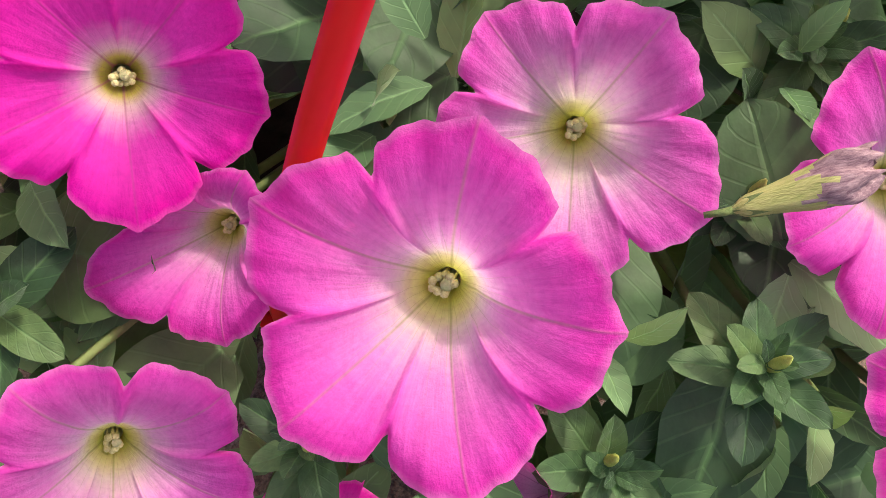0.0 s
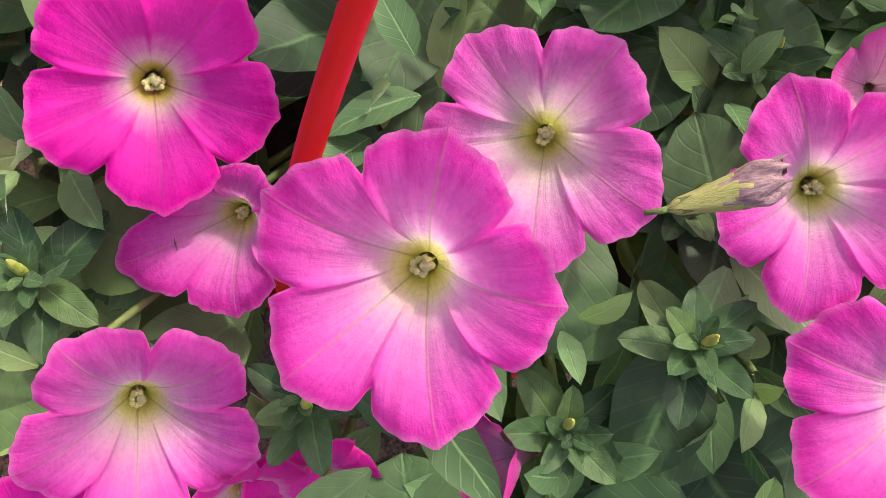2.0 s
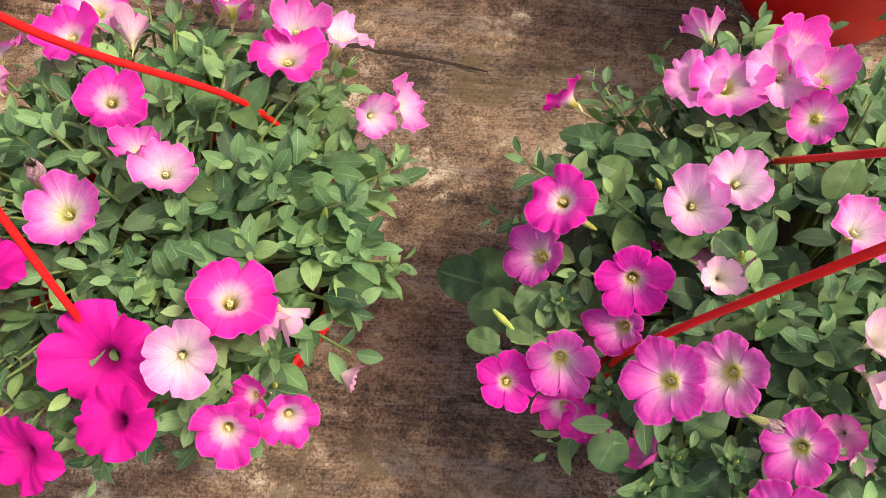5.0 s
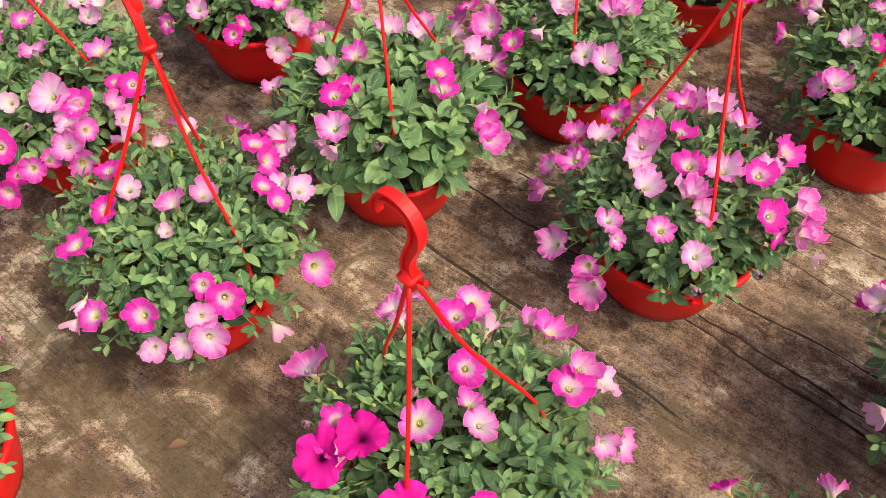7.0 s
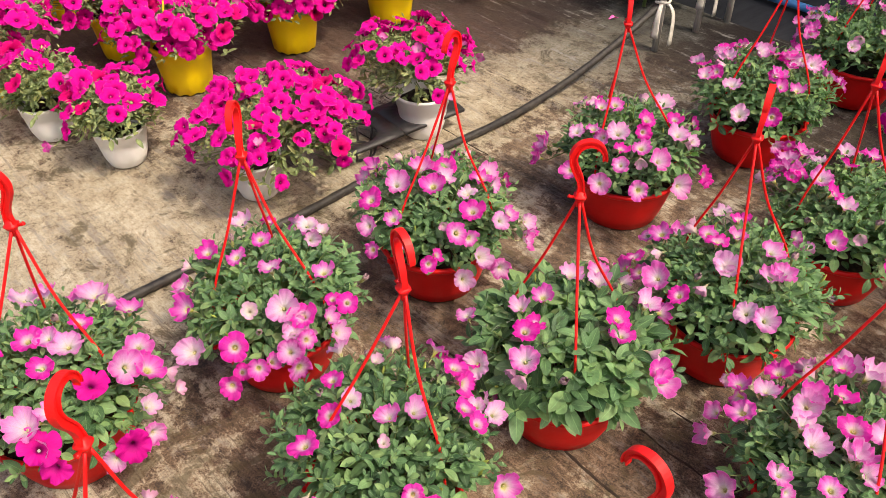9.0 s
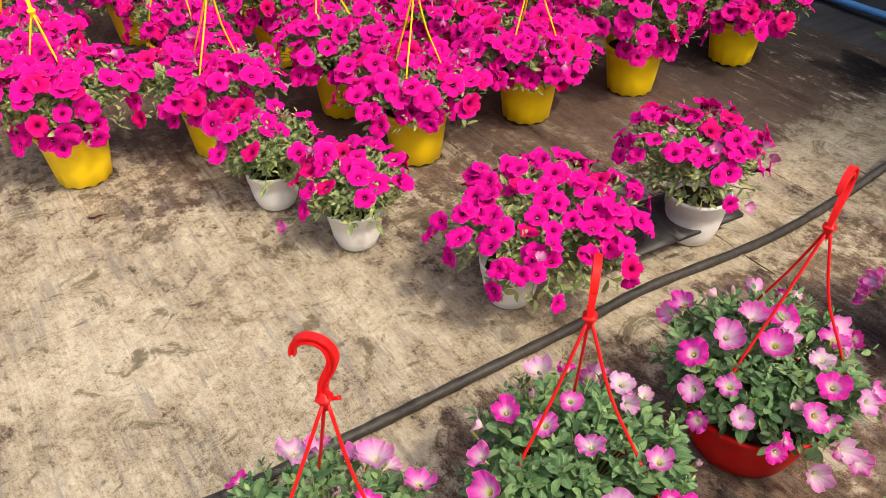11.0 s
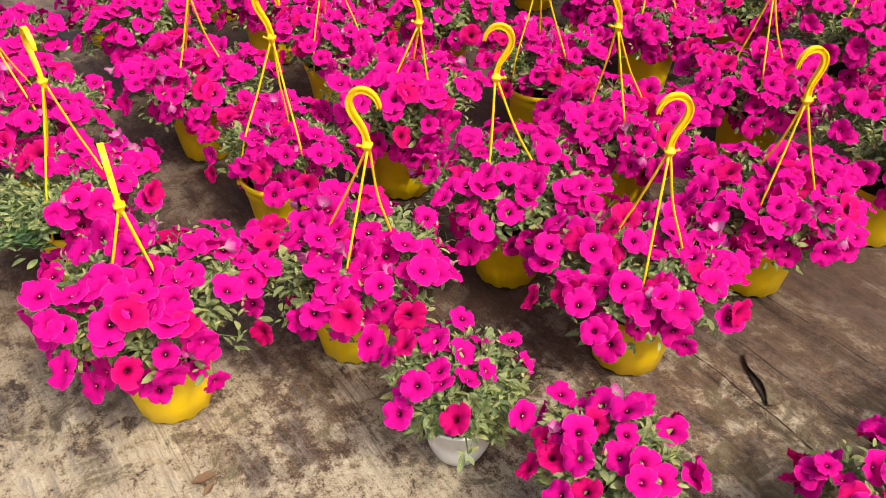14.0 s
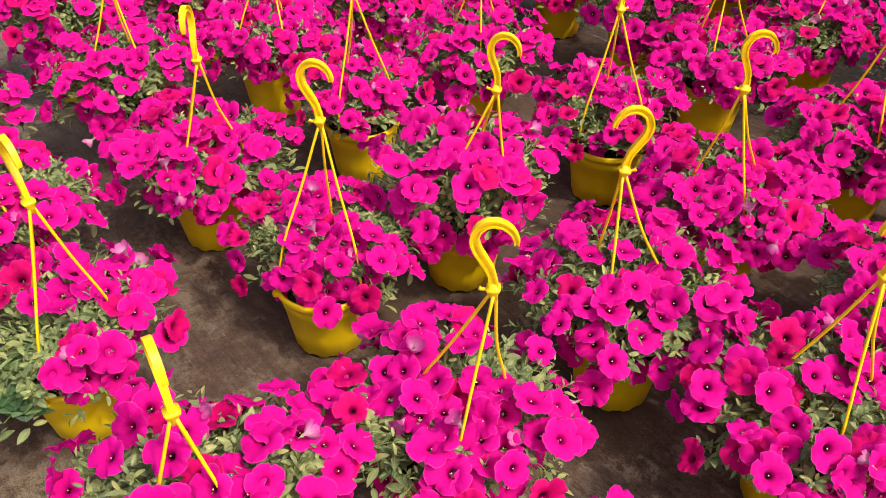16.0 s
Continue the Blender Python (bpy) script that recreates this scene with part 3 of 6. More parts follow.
# ---- petunia parts ----
def petunia_mesh(name, seed, petal, na, nr, extras, cone=0.12, ruffle=1.0):
    """One flower of radius 1, facing +z: funnel, five wavy lobes, green calyx, and the stamens where they show."""
    rng = random.Random(seed)
    ph = [rng.uniform(0, 6.28) for _ in range(6)]
    lobe_len = [rng.uniform(0.84, 1.08) for _ in range(5)]
    lobe_lift = [rng.uniform(-0.26, 0.16) for _ in range(5)]
    depth = rng.uniform(0.62, 0.8)
    mouth, sunk = 0.20, 0.24
    verts, faces, slots, uvs = [], [], [], []
    throat = 3
    rows = nr + throat
    for i in range(rows + 1):
        for j in range(na):
            a = math.tau * j / na
            c = abs(math.cos(2.5 * a))
            k = int(((a + math.tau / 10) % math.tau) / (math.tau / 5)) % 5
            reach = lobe_len[k] * (0.79 + 0.17 * min(1.0, c * 2.6) ** 0.5 + 0.045 * c ** 7)
            if i <= throat:
                u = i / throat
                r = 0.075 + (mouth - 0.075) * u ** 1.6
                z = -depth + (depth - sunk) * u
            else:
                s = (i - throat) / nr
                r = mouth + (reach - mouth) * s
                z = -sunk * (1 - s) ** 2.8
                z += cone * r * s
                edge = s * s
                z += edge * (lobe_lift[k] * c + ruffle * (0.040 * math.sin(5 * a + ph[0]) + 0.060 * math.sin(7 * a + ph[1]) * s + 0.042 * math.sin(13 * a + ph[2]) * s + 0.020 * math.sin(23 * a + ph[3]) * s))
                z -= 0.055 * s * (1 - c) ** 2 * 2.0
                z -= 0.034 * math.exp(-((1 - c) * 22) ** 2) * math.sin(math.pi * min(1, s * 1.1)) - 0.012 * math.sin(math.pi * s) * math.cos(10 * a)
                z -= 0.13 * max(0, s - 0.6) ** 1.5 * 2
            verts.append((r * math.cos(a), r * math.sin(a), z))
            flat = 0.2 * i / throat if i <= throat else 0.2 + 0.8 * (i - throat) / nr
            uvs.append((flat * math.cos(a), flat * math.sin(a)))
    for i in range(rows):
        for j in range(na):
            a, b = i * na + j, i * na + (j + 1) % na
            faces.append((a, b, b + na, a + na))
            slots.append(0)
    flower_back(verts, faces, slots, depth)
    if extras:
        stamens(verts, faces, slots, sunk, ph[4])
    if extras or petal is MAGENTA:
        v, f = lathe([(0.002, -0.05), (0.034, -0.02), (0.040, 0.0), (0.030, 0.018), (0.003, 0.024)], 8 if extras else 5)
        b = len(verts)
        verts += [Vector(q) + Vector((0, 0, -0.01 - sunk)) for q in v]
        faces += [tuple(b + q for q in g) for g in f]
        slots += [1 if extras else 2] * len(f)
    uvs += [(0.0, 0.0)] * (len(verts) - len(uvs))
    return mesh_from(name, verts, faces, [petal, STEM if petal not in (PINK, PALE, VIVID, FADED, LILAC, HOT) else TUBE, ANTHER], slots, uvs=uvs)


def flower_back(verts, faces, slots, depth):
    """Calyx cup, five sepals and the stalk behind a flower."""
    base = len(verts)
    cv, cf = lathe([(0.03, -depth - 0.16), (0.075, -depth - 0.10), (0.095, -depth + 0.02)], 6)
    verts += cv
    faces += [tuple(base + q for q in f) for f in cf]
    slots += [1] * len(cf)
    for k in range(5):
        a = math.tau * k / 5 + 0.3
        d, s = Vector((math.cos(a), math.sin(a), 0)), Vector((-math.sin(a), math.cos(a), 0))
        b = len(verts)
        z0 = Vector((0, 0, -depth - 0.08))
        verts += [z0 + d * 0.07 - s * 0.05, z0 + d * 0.07 + s * 0.05, z0 + d * 0.16 + s * 0.055 + Vector((0, 0, 0.16)), z0 + d * 0.16 - s * 0.055 + Vector((0, 0, 0.16)), z0 + d * 0.24 + Vector((0, 0, 0.34))]
        faces += [(b, b + 1, b + 2, b + 3), (b + 3, b + 2, b + 4)]
        slots += [1, 1]
    sv, sf = sweep([(0, 0, -depth - 0.12), (0.03, 0.02, -depth - 0.30), (0.02, 0.06, -depth - 0.5)], [0.045, 0.038, 0.03], 5)
    b = len(verts)
    verts += sv
    faces += [tuple(b + q for q in f) for f in sf]
    slots += [1] * len(sf)


def stamens(verts, faces, slots, sunk, turn, big=1.0):
    """Five stamens with two-lobed anthers in the throat."""
    for k in range(5):
        a, rr = math.tau * k / 5 + turn, (0.028, 0.062, 0.05, 0.068, 0.04)[k]
        top = Vector((rr * math.cos(a), rr * math.sin(a), -0.04 - sunk + 0.03 * math.sin(k * 2.1)))
        v, f = sweep([top - Vector((0, 0, 0.35)), top], [0.009, 0.010], 5)
        b = len(verts)
        verts += v
        faces += [tuple(b + q for q in g) for g in f]
        slots += [2] * len(f)
        for side in (-1, 1):
            off = Vector((-math.sin(a), math.cos(a), 0.2 * side)) * (0.017 * side)
            v, f = lathe([(0.002, -0.026), (0.019, -0.016), (0.023, 0.0), (0.019, 0.018), (0.002, 0.026)], 7)
            b = len(verts)
            verts += [Vector(q) * big + top + off * big for q in v]
            faces += [tuple(b + q for q in g) for g in f]
            slots += [2] * len(f)


def broad_flower_mesh(name, seed, petal, lobes, size, funnel, mouth=0.19, ruffle=1.0):
    """A large open flower facing +z, radius 1: lobes are (degrees, length) of its five tips; a funnel leads to the throat."""
    rng = random.Random(seed)
    ph = [rng.uniform(0, 6.28) for _ in range(8)]
    lobes = sorted((d % 360, ln / size) for d, ln in lobes)
    lift = [rng.uniform(-0.05, 0.10) for _ in range(5)]
    na, nr, throat, depth = 240, 26, 5, funnel + 0.24
    cols = []
    for j in range(na):
        a = 360 * j / na
        k = min(range(5), key=lambda q: abs((a - lobes[q][0] + 180) % 360 - 180))
        off = (a - lobes[k][0] + 180) % 360 - 180
        side = 1 if off >= 0 else -1
        other = (k + side) % 5
        gap = ((lobes[other][0] - lobes[k][0]) * side) % 360
        w = off / (gap / 2)
        h = abs(w)
        mean = (lobes[k][1] + lobes[other][1]) / 2
        low = min(lobes[k][1], lobes[other][1]) * 0.45 + mean * 0.55
        blend = h * h * (3 - 2 * h)
        reach = (lobes[k][1] * (1 - blend) + low * blend) * (0.975 + 0.035 * max(0, 1 - h / 0.22) ** 1.4 - 0.135 * h ** 1.7 - 0.14 * max(0, (h - 0.87) / 0.13) ** 1.1)
        reach *= 1 + ruffle * (0.010 * math.sin(19 * radians(a) + ph[0]) + 0.006 * math.sin(43 * radians(a) + ph[1]))
        cols.append((radians(a), k, w, h, reach))
    verts, faces, slots, uvs = [], [], [], []
    rows = nr + throat
    for i in range(rows + 1):
        for a, k, w, h, reach in cols:
            an = math.tau / 5 * (k + 0.5 * w)
            if i <= throat:
                u = i / throat
                r = 0.07 + (mouth - 0.07) * u ** 1.5
                z = -depth + (depth - funnel) * u ** 0.8
                flat = 0.2 * u
            else:
                s = (i - throat) / nr
                r = mouth + (reach - mouth) * s ** 1.06
                z = -funnel * (1 - s) ** 2.1
                z += s * s * (lift[k] * (1 - h) - 0.06 * h ** 3)
                z += ruffle * s * s * (0.035 * math.sin(3 * a + ph[2]) + 0.030 * math.sin(7 * a + ph[3]) * s + 0.014 * math.sin(13 * a + ph[4]) * s + 0.010 * math.sin(29 * a + ph[5]) * s * s)
                # groove along each lobe's main vein, pleat where two lobes meet
                z -= 0.007 * math.exp(-(h / 0.05) ** 2) * math.sin(math.pi * min(1, 0.1 + s * 0.9))
                z += 0.014 * math.exp(-((1 - h) / 0.16) ** 2) * math.sin(math.pi * min(1, s * 1.05))
                z -= 0.22 * max(0, s - 0.72) ** 1.7
                x0, y0 = r * math.cos(a), r * math.sin(a)
                z += 0.045 * s * noise.noise((x0 * 2.6 + seed, y0 * 2.6, 0.3)) + 0.012 * s * noise.noise((x0 * 8 + seed, y0 * 8, 1.7))
                flat = 0.2 + 0.8 * s
            verts.append((r * math.cos(a), r * math.sin(a), z))
            uvs.append((flat * math.cos(an), flat * math.sin(an)))
    for i in range(rows):
        for j in range(na):
            p, q = i * na + j, i * na + (j + 1) % na
            faces.append((p, q, q + na, p + na))
            slots.append(0)
    flower_back(verts, faces, slots, depth)
    stamens(verts, faces, slots, funnel + 0.02, ph[6], 1.25)
    v, f = lathe([(0.002, -0.05), (0.034, -0.02), (0.040, 0.0), (0.030, 0.018), (0.003, 0.024)], 10)
    b = len(verts)
    verts += [Vector(q) + Vector((0.02, 0.01, -0.02 - funnel)) for q in v]
    faces += [tuple(b + q for q in g) for g in f]
    slots += [1] * len(f)
    uvs += [(0.0, 0.0)] * (len(verts) - len(uvs))
    return mesh_from(name, verts, faces, [petal, TUBE, ANTHER], slots, uvs=uvs)


FLOWERS = {
    0: [petunia_mesh("flower", 10 + i, PALE if i in (1, 4) else PINK, 60, 9, True, 0.16 + 0.09 * i, 1.8) for i in range(7)],
    1: [petunia_mesh("flower", 20 + i, VIVID, 60, 9, True, 0.10 + 0.08 * i, 1.7) for i in range(4)],
    3: [petunia_mesh("flower", 30 + i, CERISE, 60, 8, False, 0.12, 1.5) for i in range(3)],
    4: [petunia_mesh("flower", 40 + i, SHADED_MAGENTA if i == 6 else MAGENTA, 50, 6, False, 0.06) for i in range(7)],
}
FLOWERS[2] = FLOWERS[1]
FLOWERS[7] = [petunia_mesh("spent_flower", 80 + i, FADED, 40, 6, False, 0.95) for i in range(3)]
FLOWERS[8] = [petunia_mesh("spent_flower", 90 + i, LILAC, 40, 5, False, 0.85) for i in range(3)]


def leaf_template(nx, ny, curl, fold, wide, blunt=0.62):
    """A leaf 1 long along +x, its face towards +z."""
    verts, faces, uvs = [], [], []
    for i in range(nx + 1):
        u = i / nx
        w = wide * 0.5 * (math.sin(math.pi * min(1, u ** 0.95)) ** blunt) * (1 - 0.10 * u) + (0.035 if u < 0.1 else 0.0)
        for j in range(ny + 1):
            v = j / ny - 0.5
            y = 2 * v * w
            z = -curl * u * u + fold * abs(y) * 1.2 + 0.012 * math.sin(u * 17 + v * 5)
            verts.append((u, y, z + 0.10 * u))
            uvs.append((u, v + 0.5))
    for i in range(nx):
        for j in range(ny):
            a = i * (ny + 1) + j
            faces.append((a, a + ny + 1, a + ny + 2, a + 1))
    return np.array(verts), np.array(faces), np.array(uvs)


LEAF_FINE = [leaf_template(14, 8, c, f, w, 0.50) for c, f, w in ((0.10, 0.14, 0.84), (0.24, 0.09, 0.92), (0.04, 0.20, 0.78), (0.32, 0.06, 0.88))]
LEAF_LOW = [leaf_template(6, 2, c, f, w, 0.70) for c, f, w in ((0.12, 0.26, 0.60), (0.25, 0.16, 0.66), (0.02, 0.36, 0.54), (0.36, 0.10, 0.62))]
LEAF_LONG = [leaf_template(8, 4, c, f, w, 0.68) for c, f, w in ((0.12, 0.22, 0.60), (0.26, 0.14, 0.66), (0.02, 0.30, 0.54), (0.38, 0.08, 0.62))]
LEAF_MESH = [mesh_from("leaf", *t[:2], [LEAF_ONE], uvs=t[2]) for t in LEAF_FINE]
LONG_MESH = [mesh_from("leaf", *t[:2], [LEAF_ONE], uvs=t[2]) for t in LEAF_LONG]


def dome_point(az, r, dome):
    R, H, z0 = dome
    q = min(r / R, 0.999)
    return Vector((r * math.cos(az), r * math.sin(az), z0 + H * (1 - q ** 3) ** (1 / 3)))


def dome_normal(p, dome):
    R, H, z0 = dome
    r = math.hypot(p.x, p.y)
    nr_, nz = (r / R) ** 2 / R, max(p.z - z0, 0.0) ** 2 / H ** 3
    v = Vector((p.x / max(r, 1e-6) * nr_, p.y / max(r, 1e-6) * nr_, nz))
    return v.normalized() if v.length > 1e-6 else Vector((0, 0, 1))


def frame_for(direction, normal):
    x = Vector(direction).normalized()
    z = Vector(normal)
    z = (z - x * z.dot(x)).normalized()
    return Matrix((x, z.cross(x), z)).transposed()


def shoots(rng, dome, count, leaf, wild, droop=0.03):
    """Leaf poses: rosettes along short shoots that stand out of the dome."""
    R, H, z0 = dome
    leaves, stems = [], []
    for i in range(count):
        az = i * 2.39996 + rng.uniform(-0.3, 0.3)
        q = math.sqrt((i + 0.5) / count)
        r = R * min(0.995, q * 1.02)
        p = dome_point(az, r, dome)
        if q > 0.93:
            p.z -= rng.uniform(0, droop)
        nrm = dome_normal(p, dome)
        axis = (nrm * 0.8 + Vector((0, 0, 0.45)) + Vector([rng.uniform(-wild, wild) for _ in range(3)])).normalized()
        p += axis * rng.uniform(-0.035, 0.02) - nrm * 0.012
        root = Vector((p.x * 0.35, p.y * 0.35, z0 + 0.02))
        stems.append((root, (root + p) * 0.5 + nrm * 0.02, p))
        t1 = axis.orthogonal().normalized()
        t2 = axis.cross(t1)
        n = rng.choice((6, 7, 8, 9))
        spin = rng.uniform(0, 6.28)
        for k in range(n):
            h = k / (n - 1)
            a = spin + k * 2.4
            out = t1 * math.cos(a) + t2 * math.sin(a)
            size = leaf * (1.10 - 0.66 * h) * rng.uniform(0.75, 1.2)
            rise = 0.15 + 1.1 * h + rng.uniform(-0.2, 0.2)
            d = (out + axis * rise).normalized()
            pos = p + axis * (0.045 * (h - 0.75)) + out * 0.003
            leaves.append((pos, d, (axis - d * axis.dot(d)) + Vector([rng.uniform(-0.3, 0.3) for _ in range(3)]), size, k))
    for i in range(int(count * 1.3)):
        az, q = rng.uniform(0, 6.28), math.sqrt(rng.uniform(0.02, 0.62))
        p = dome_point(az, R * q, dome)
        p = Vector((p.x, p.y, z0 + (p.z - z0) * rng.uniform(0.35, 0.85)))
        d = Vector((math.cos(az + rng.uniform(-1, 1)), math.sin(az + rng.uniform(-1, 1)), rng.uniform(-0.2, 0.6))).normalized()
        leaves.append((p, d, Vector((0, 0, 1)) + Vector([rng.uniform(-0.4, 0.4) for _ in range(3)]), leaf * rng.uniform(0.8, 1.25), i))
    return leaves, stems


def joined_foliage(name, leaves, stems, rng, slim=1.0, mat=None):
    V, F, U, S = [], [], [], []
    off = 0
    for pos, d, nrm, size, k in leaves:
        tv, tf, tu = LEAF_LOW[k % 4]
        m = np.array(frame_for(d, nrm))
        squeeze = np.array((1, rng.uniform(0.8, 1.12) * slim, 1))
        V.append((tv * squeeze * size) @ m.T + np.array(pos))
        F.append(tf + off)
        U.append(tu)
        off += len(tv)
    verts, faces, uvs = np.concatenate(V), [tuple(f) for f in np.concatenate(F)], np.concatenate(U)
    slots = [0] * len(faces)
    extra = []
    for a, b, c in stems:
        v, f = sweep([a, b, c], [0.0018, 0.0015, 0.0011], 4, closed_ends=False)
        faces += [tuple(off + q for q in g) for g in f]
        slots += [1] * len(f)
        extra += [tuple(q) for q in v]
        off += len(v)
    verts = np.concatenate([verts, np.array(extra)])
    uvs = np.concatenate([uvs, np.zeros((len(extra), 2))])
    return mesh_from(name, verts, faces, [mat or LEAF, STEM], slots, uvs=uvs)


def bud_mesh():
    v, f = lathe([(0.002, -0.32), (0.07, -0.24), (0.11, -0.05), (0.145, 0.25), (0.15, 0.45), (0.11, 0.75), (0.05, 0.95), (0.003, 1.02)], 10)
    v = [(x * (1 + 0.10 * math.sin(9 * z)) + 0.05 * z * z, y, z) for x, y, z in v]
    return mesh_from("bud", v, f, [BUD_GREEN])


BUD = bud_mesh()


def wilted_mesh():
    """A spent flower: pale ribbed tube that widens into a crumpled, twisted end."""
    verts, faces, slots = [], [], []
    rows, n = 26, 30
    for i in range(rows + 1):
        u = i / rows
        r = 1.35 * (0.085 + 0.105 * min(1, u / 0.62) ** 1.4) * min(1, 0.35 + 7 * u)
        if u > 0.62:
            r += 0.05 * math.sin((u - 0.62) / 0.38 * math.pi) - 0.11 * ((u - 0.62) / 0.38) ** 2
        late = max(0.0, u - 0.5) * 2
        for k in range(n):
            a = math.tau * k / n
            fold = 0.07 * math.cos(5 * a) * min(1, u * 2) + late * (0.20 * math.cos(5 * a + 5 * u) + 0.13 * math.sin(3 * a - 7 * u) + 0.07 * math.sin(9 * a + 11 * u))
            rr = r * (1 + fold)
            aa = a + 1.3 * late * late
            lean = 0.10 * late * late
            verts.append((rr * math.cos(aa) + lean, rr * math.sin(aa), u * 1.5 + 0.07 * late * math.sin(5 * a + 1) + 0.04 * late * math.sin(11 * a)))
    for i in range(rows):
        for k in range(n):
            a, b = i * n + k, i * n + (k + 1) % n
            faces.append((a, b, b + n, a + n))
            slots.append(0 if i < 15 + 2 * math.sin(k * 1.05) + 1.5 * math.sin(k * 2.1) else 1)
    for k in range(5):
        a = math.tau * k / 5
        d, t = Vector((math.cos(a), math.sin(a), 0)), Vector((-math.sin(a), math.cos(a), 0))
        b = len(verts)
        verts += [d * 0.04 - t * 0.03, d * 0.04 + t * 0.03, d * 0.12 + t * 0.045 + Vector((0, 0, 0.16)), d * 0.12 - t * 0.045 + Vector((0, 0, 0.16)), d * 0.19 + Vector((0, 0, 0.38))]
        faces += [(b, b + 1, b + 2, b + 3), (b + 3, b + 2, b + 4)]
        slots += [2, 2]
    v, f = sweep([(0, 0, 0.03), (0.0, 0.01, -0.08), (0.03, 0.0, -0.3)], [0.05, 0.045, 0.04], 8)
    b = len(verts)
    verts += v
    faces += [tuple(b + q for q in g) for g in f]
    slots += [2] * len(f)
    return mesh_from("wilted_flower", verts, faces, [SPENT_TUBE, SHRIVEL, STEM], slots)


WILTED = wilted_mesh()


# ---- pots and hangers ----
def bowl_mesh():
    prof = [(0.0, 0.006), (0.076, 0.006), (0.086, 0.0), (0.094, 0.004), (0.104, 0.035), (0.114, 0.075), (0.1215, 0.118), (0.1235, 0.122), (0.129, 0.124), (0.1315, 0.128), (0.1315, 0.134), (0.128, 0.137), (0.122, 0.135), (0.117, 0.110), (0.10, 0.10)]
    return mesh_from("pot", *lathe([(r * 1.07, z) for r, z in prof], 64), [RED])


def bucket_mesh():
    prof = [(0.0, 0.008), (0.060, 0.008), (0.068, 0.0), (0.0715, 0.003), (0.0785, 0.06), (0.0855, 0.120), (0.0875, 0.1225), (0.0895, 0.140), (0.0905, 0.152), (0.0945, 0.154), (0.0965, 0.158), (0.0965, 0.168), (0.0935, 0.171), (0.089, 0.168), (0.086, 0.140), (0.07, 0.135)]
    v, f = lathe([(r * 1.08, z) for r, z in prof], 72)
    # notched foot
    v = [(x, y, z + (0.0045 if z < 0.005 and (i % 72) % 6 < 3 else 0.0)) for i, (x, y, z) in enumerate(v)]
    return mesh_from("pot", v, f, [YELLOW])


def cup_mesh():
    prof = [(0.0, 0.006), (0.042, 0.006), (0.048, 0.0), (0.0525, 0.004), (0.062, 0.03), (0.0675, 0.062), (0.0705, 0.086), (0.073, 0.0875), (0.074, 0.110), (0.0765, 0.112), (0.0765, 0.119), (0.073, 0.120), (0.069, 0.095), (0.055, 0.09)]
    return mesh_from("pot", *lathe(prof, 48), [WHITE])


def soil_mesh(radius, z):
    rng = random.Random(5)
    prof = [(radius, z - 0.01), (radius * 0.98, z), (radius * 0.6, z + 0.006), (0.001, z + 0.008)]
    v, f = lathe(prof, 24)
    v = [(x, y, q + rng.uniform(-0.002, 0.002)) for x, y, q in v]
    return mesh_from("soil", v, f, [SOIL])


POT = {"bowl": (bowl_mesh(), 0.134, 0.136), "bucket": (bucket_mesh(), 0.166, 0.100), "cup": (cup_mesh(), 0.117, 0.074)}
SOILS = {"bowl": soil_mesh(0.126, 0.112), "bucket": soil_mesh(0.093, 0.145), "cup": soil_mesh(0.064, 0.092)}


def ear_mesh(mat):
    """Moulded eye on the rim that a strap clips into."""
    bm = bmesh.new()
    bmesh.ops.create_cube(bm, size=1)
    bmesh.ops.scale(bm, vec=(0.018, 0.016, 0.012), verts=bm.verts)
    bmesh.ops.bevel(bm, geom=list(bm.edges), offset=0.003, segments=2, affect="EDGES")
    me = bpy.data.meshes.new("strap_eye")
    bm.to_mesh(me)
    bm.free()
    me.materials.append(mat)
    return me


EARS = {"bowl": ear_mesh(RED), "bucket": ear_mesh(YELLOW)}


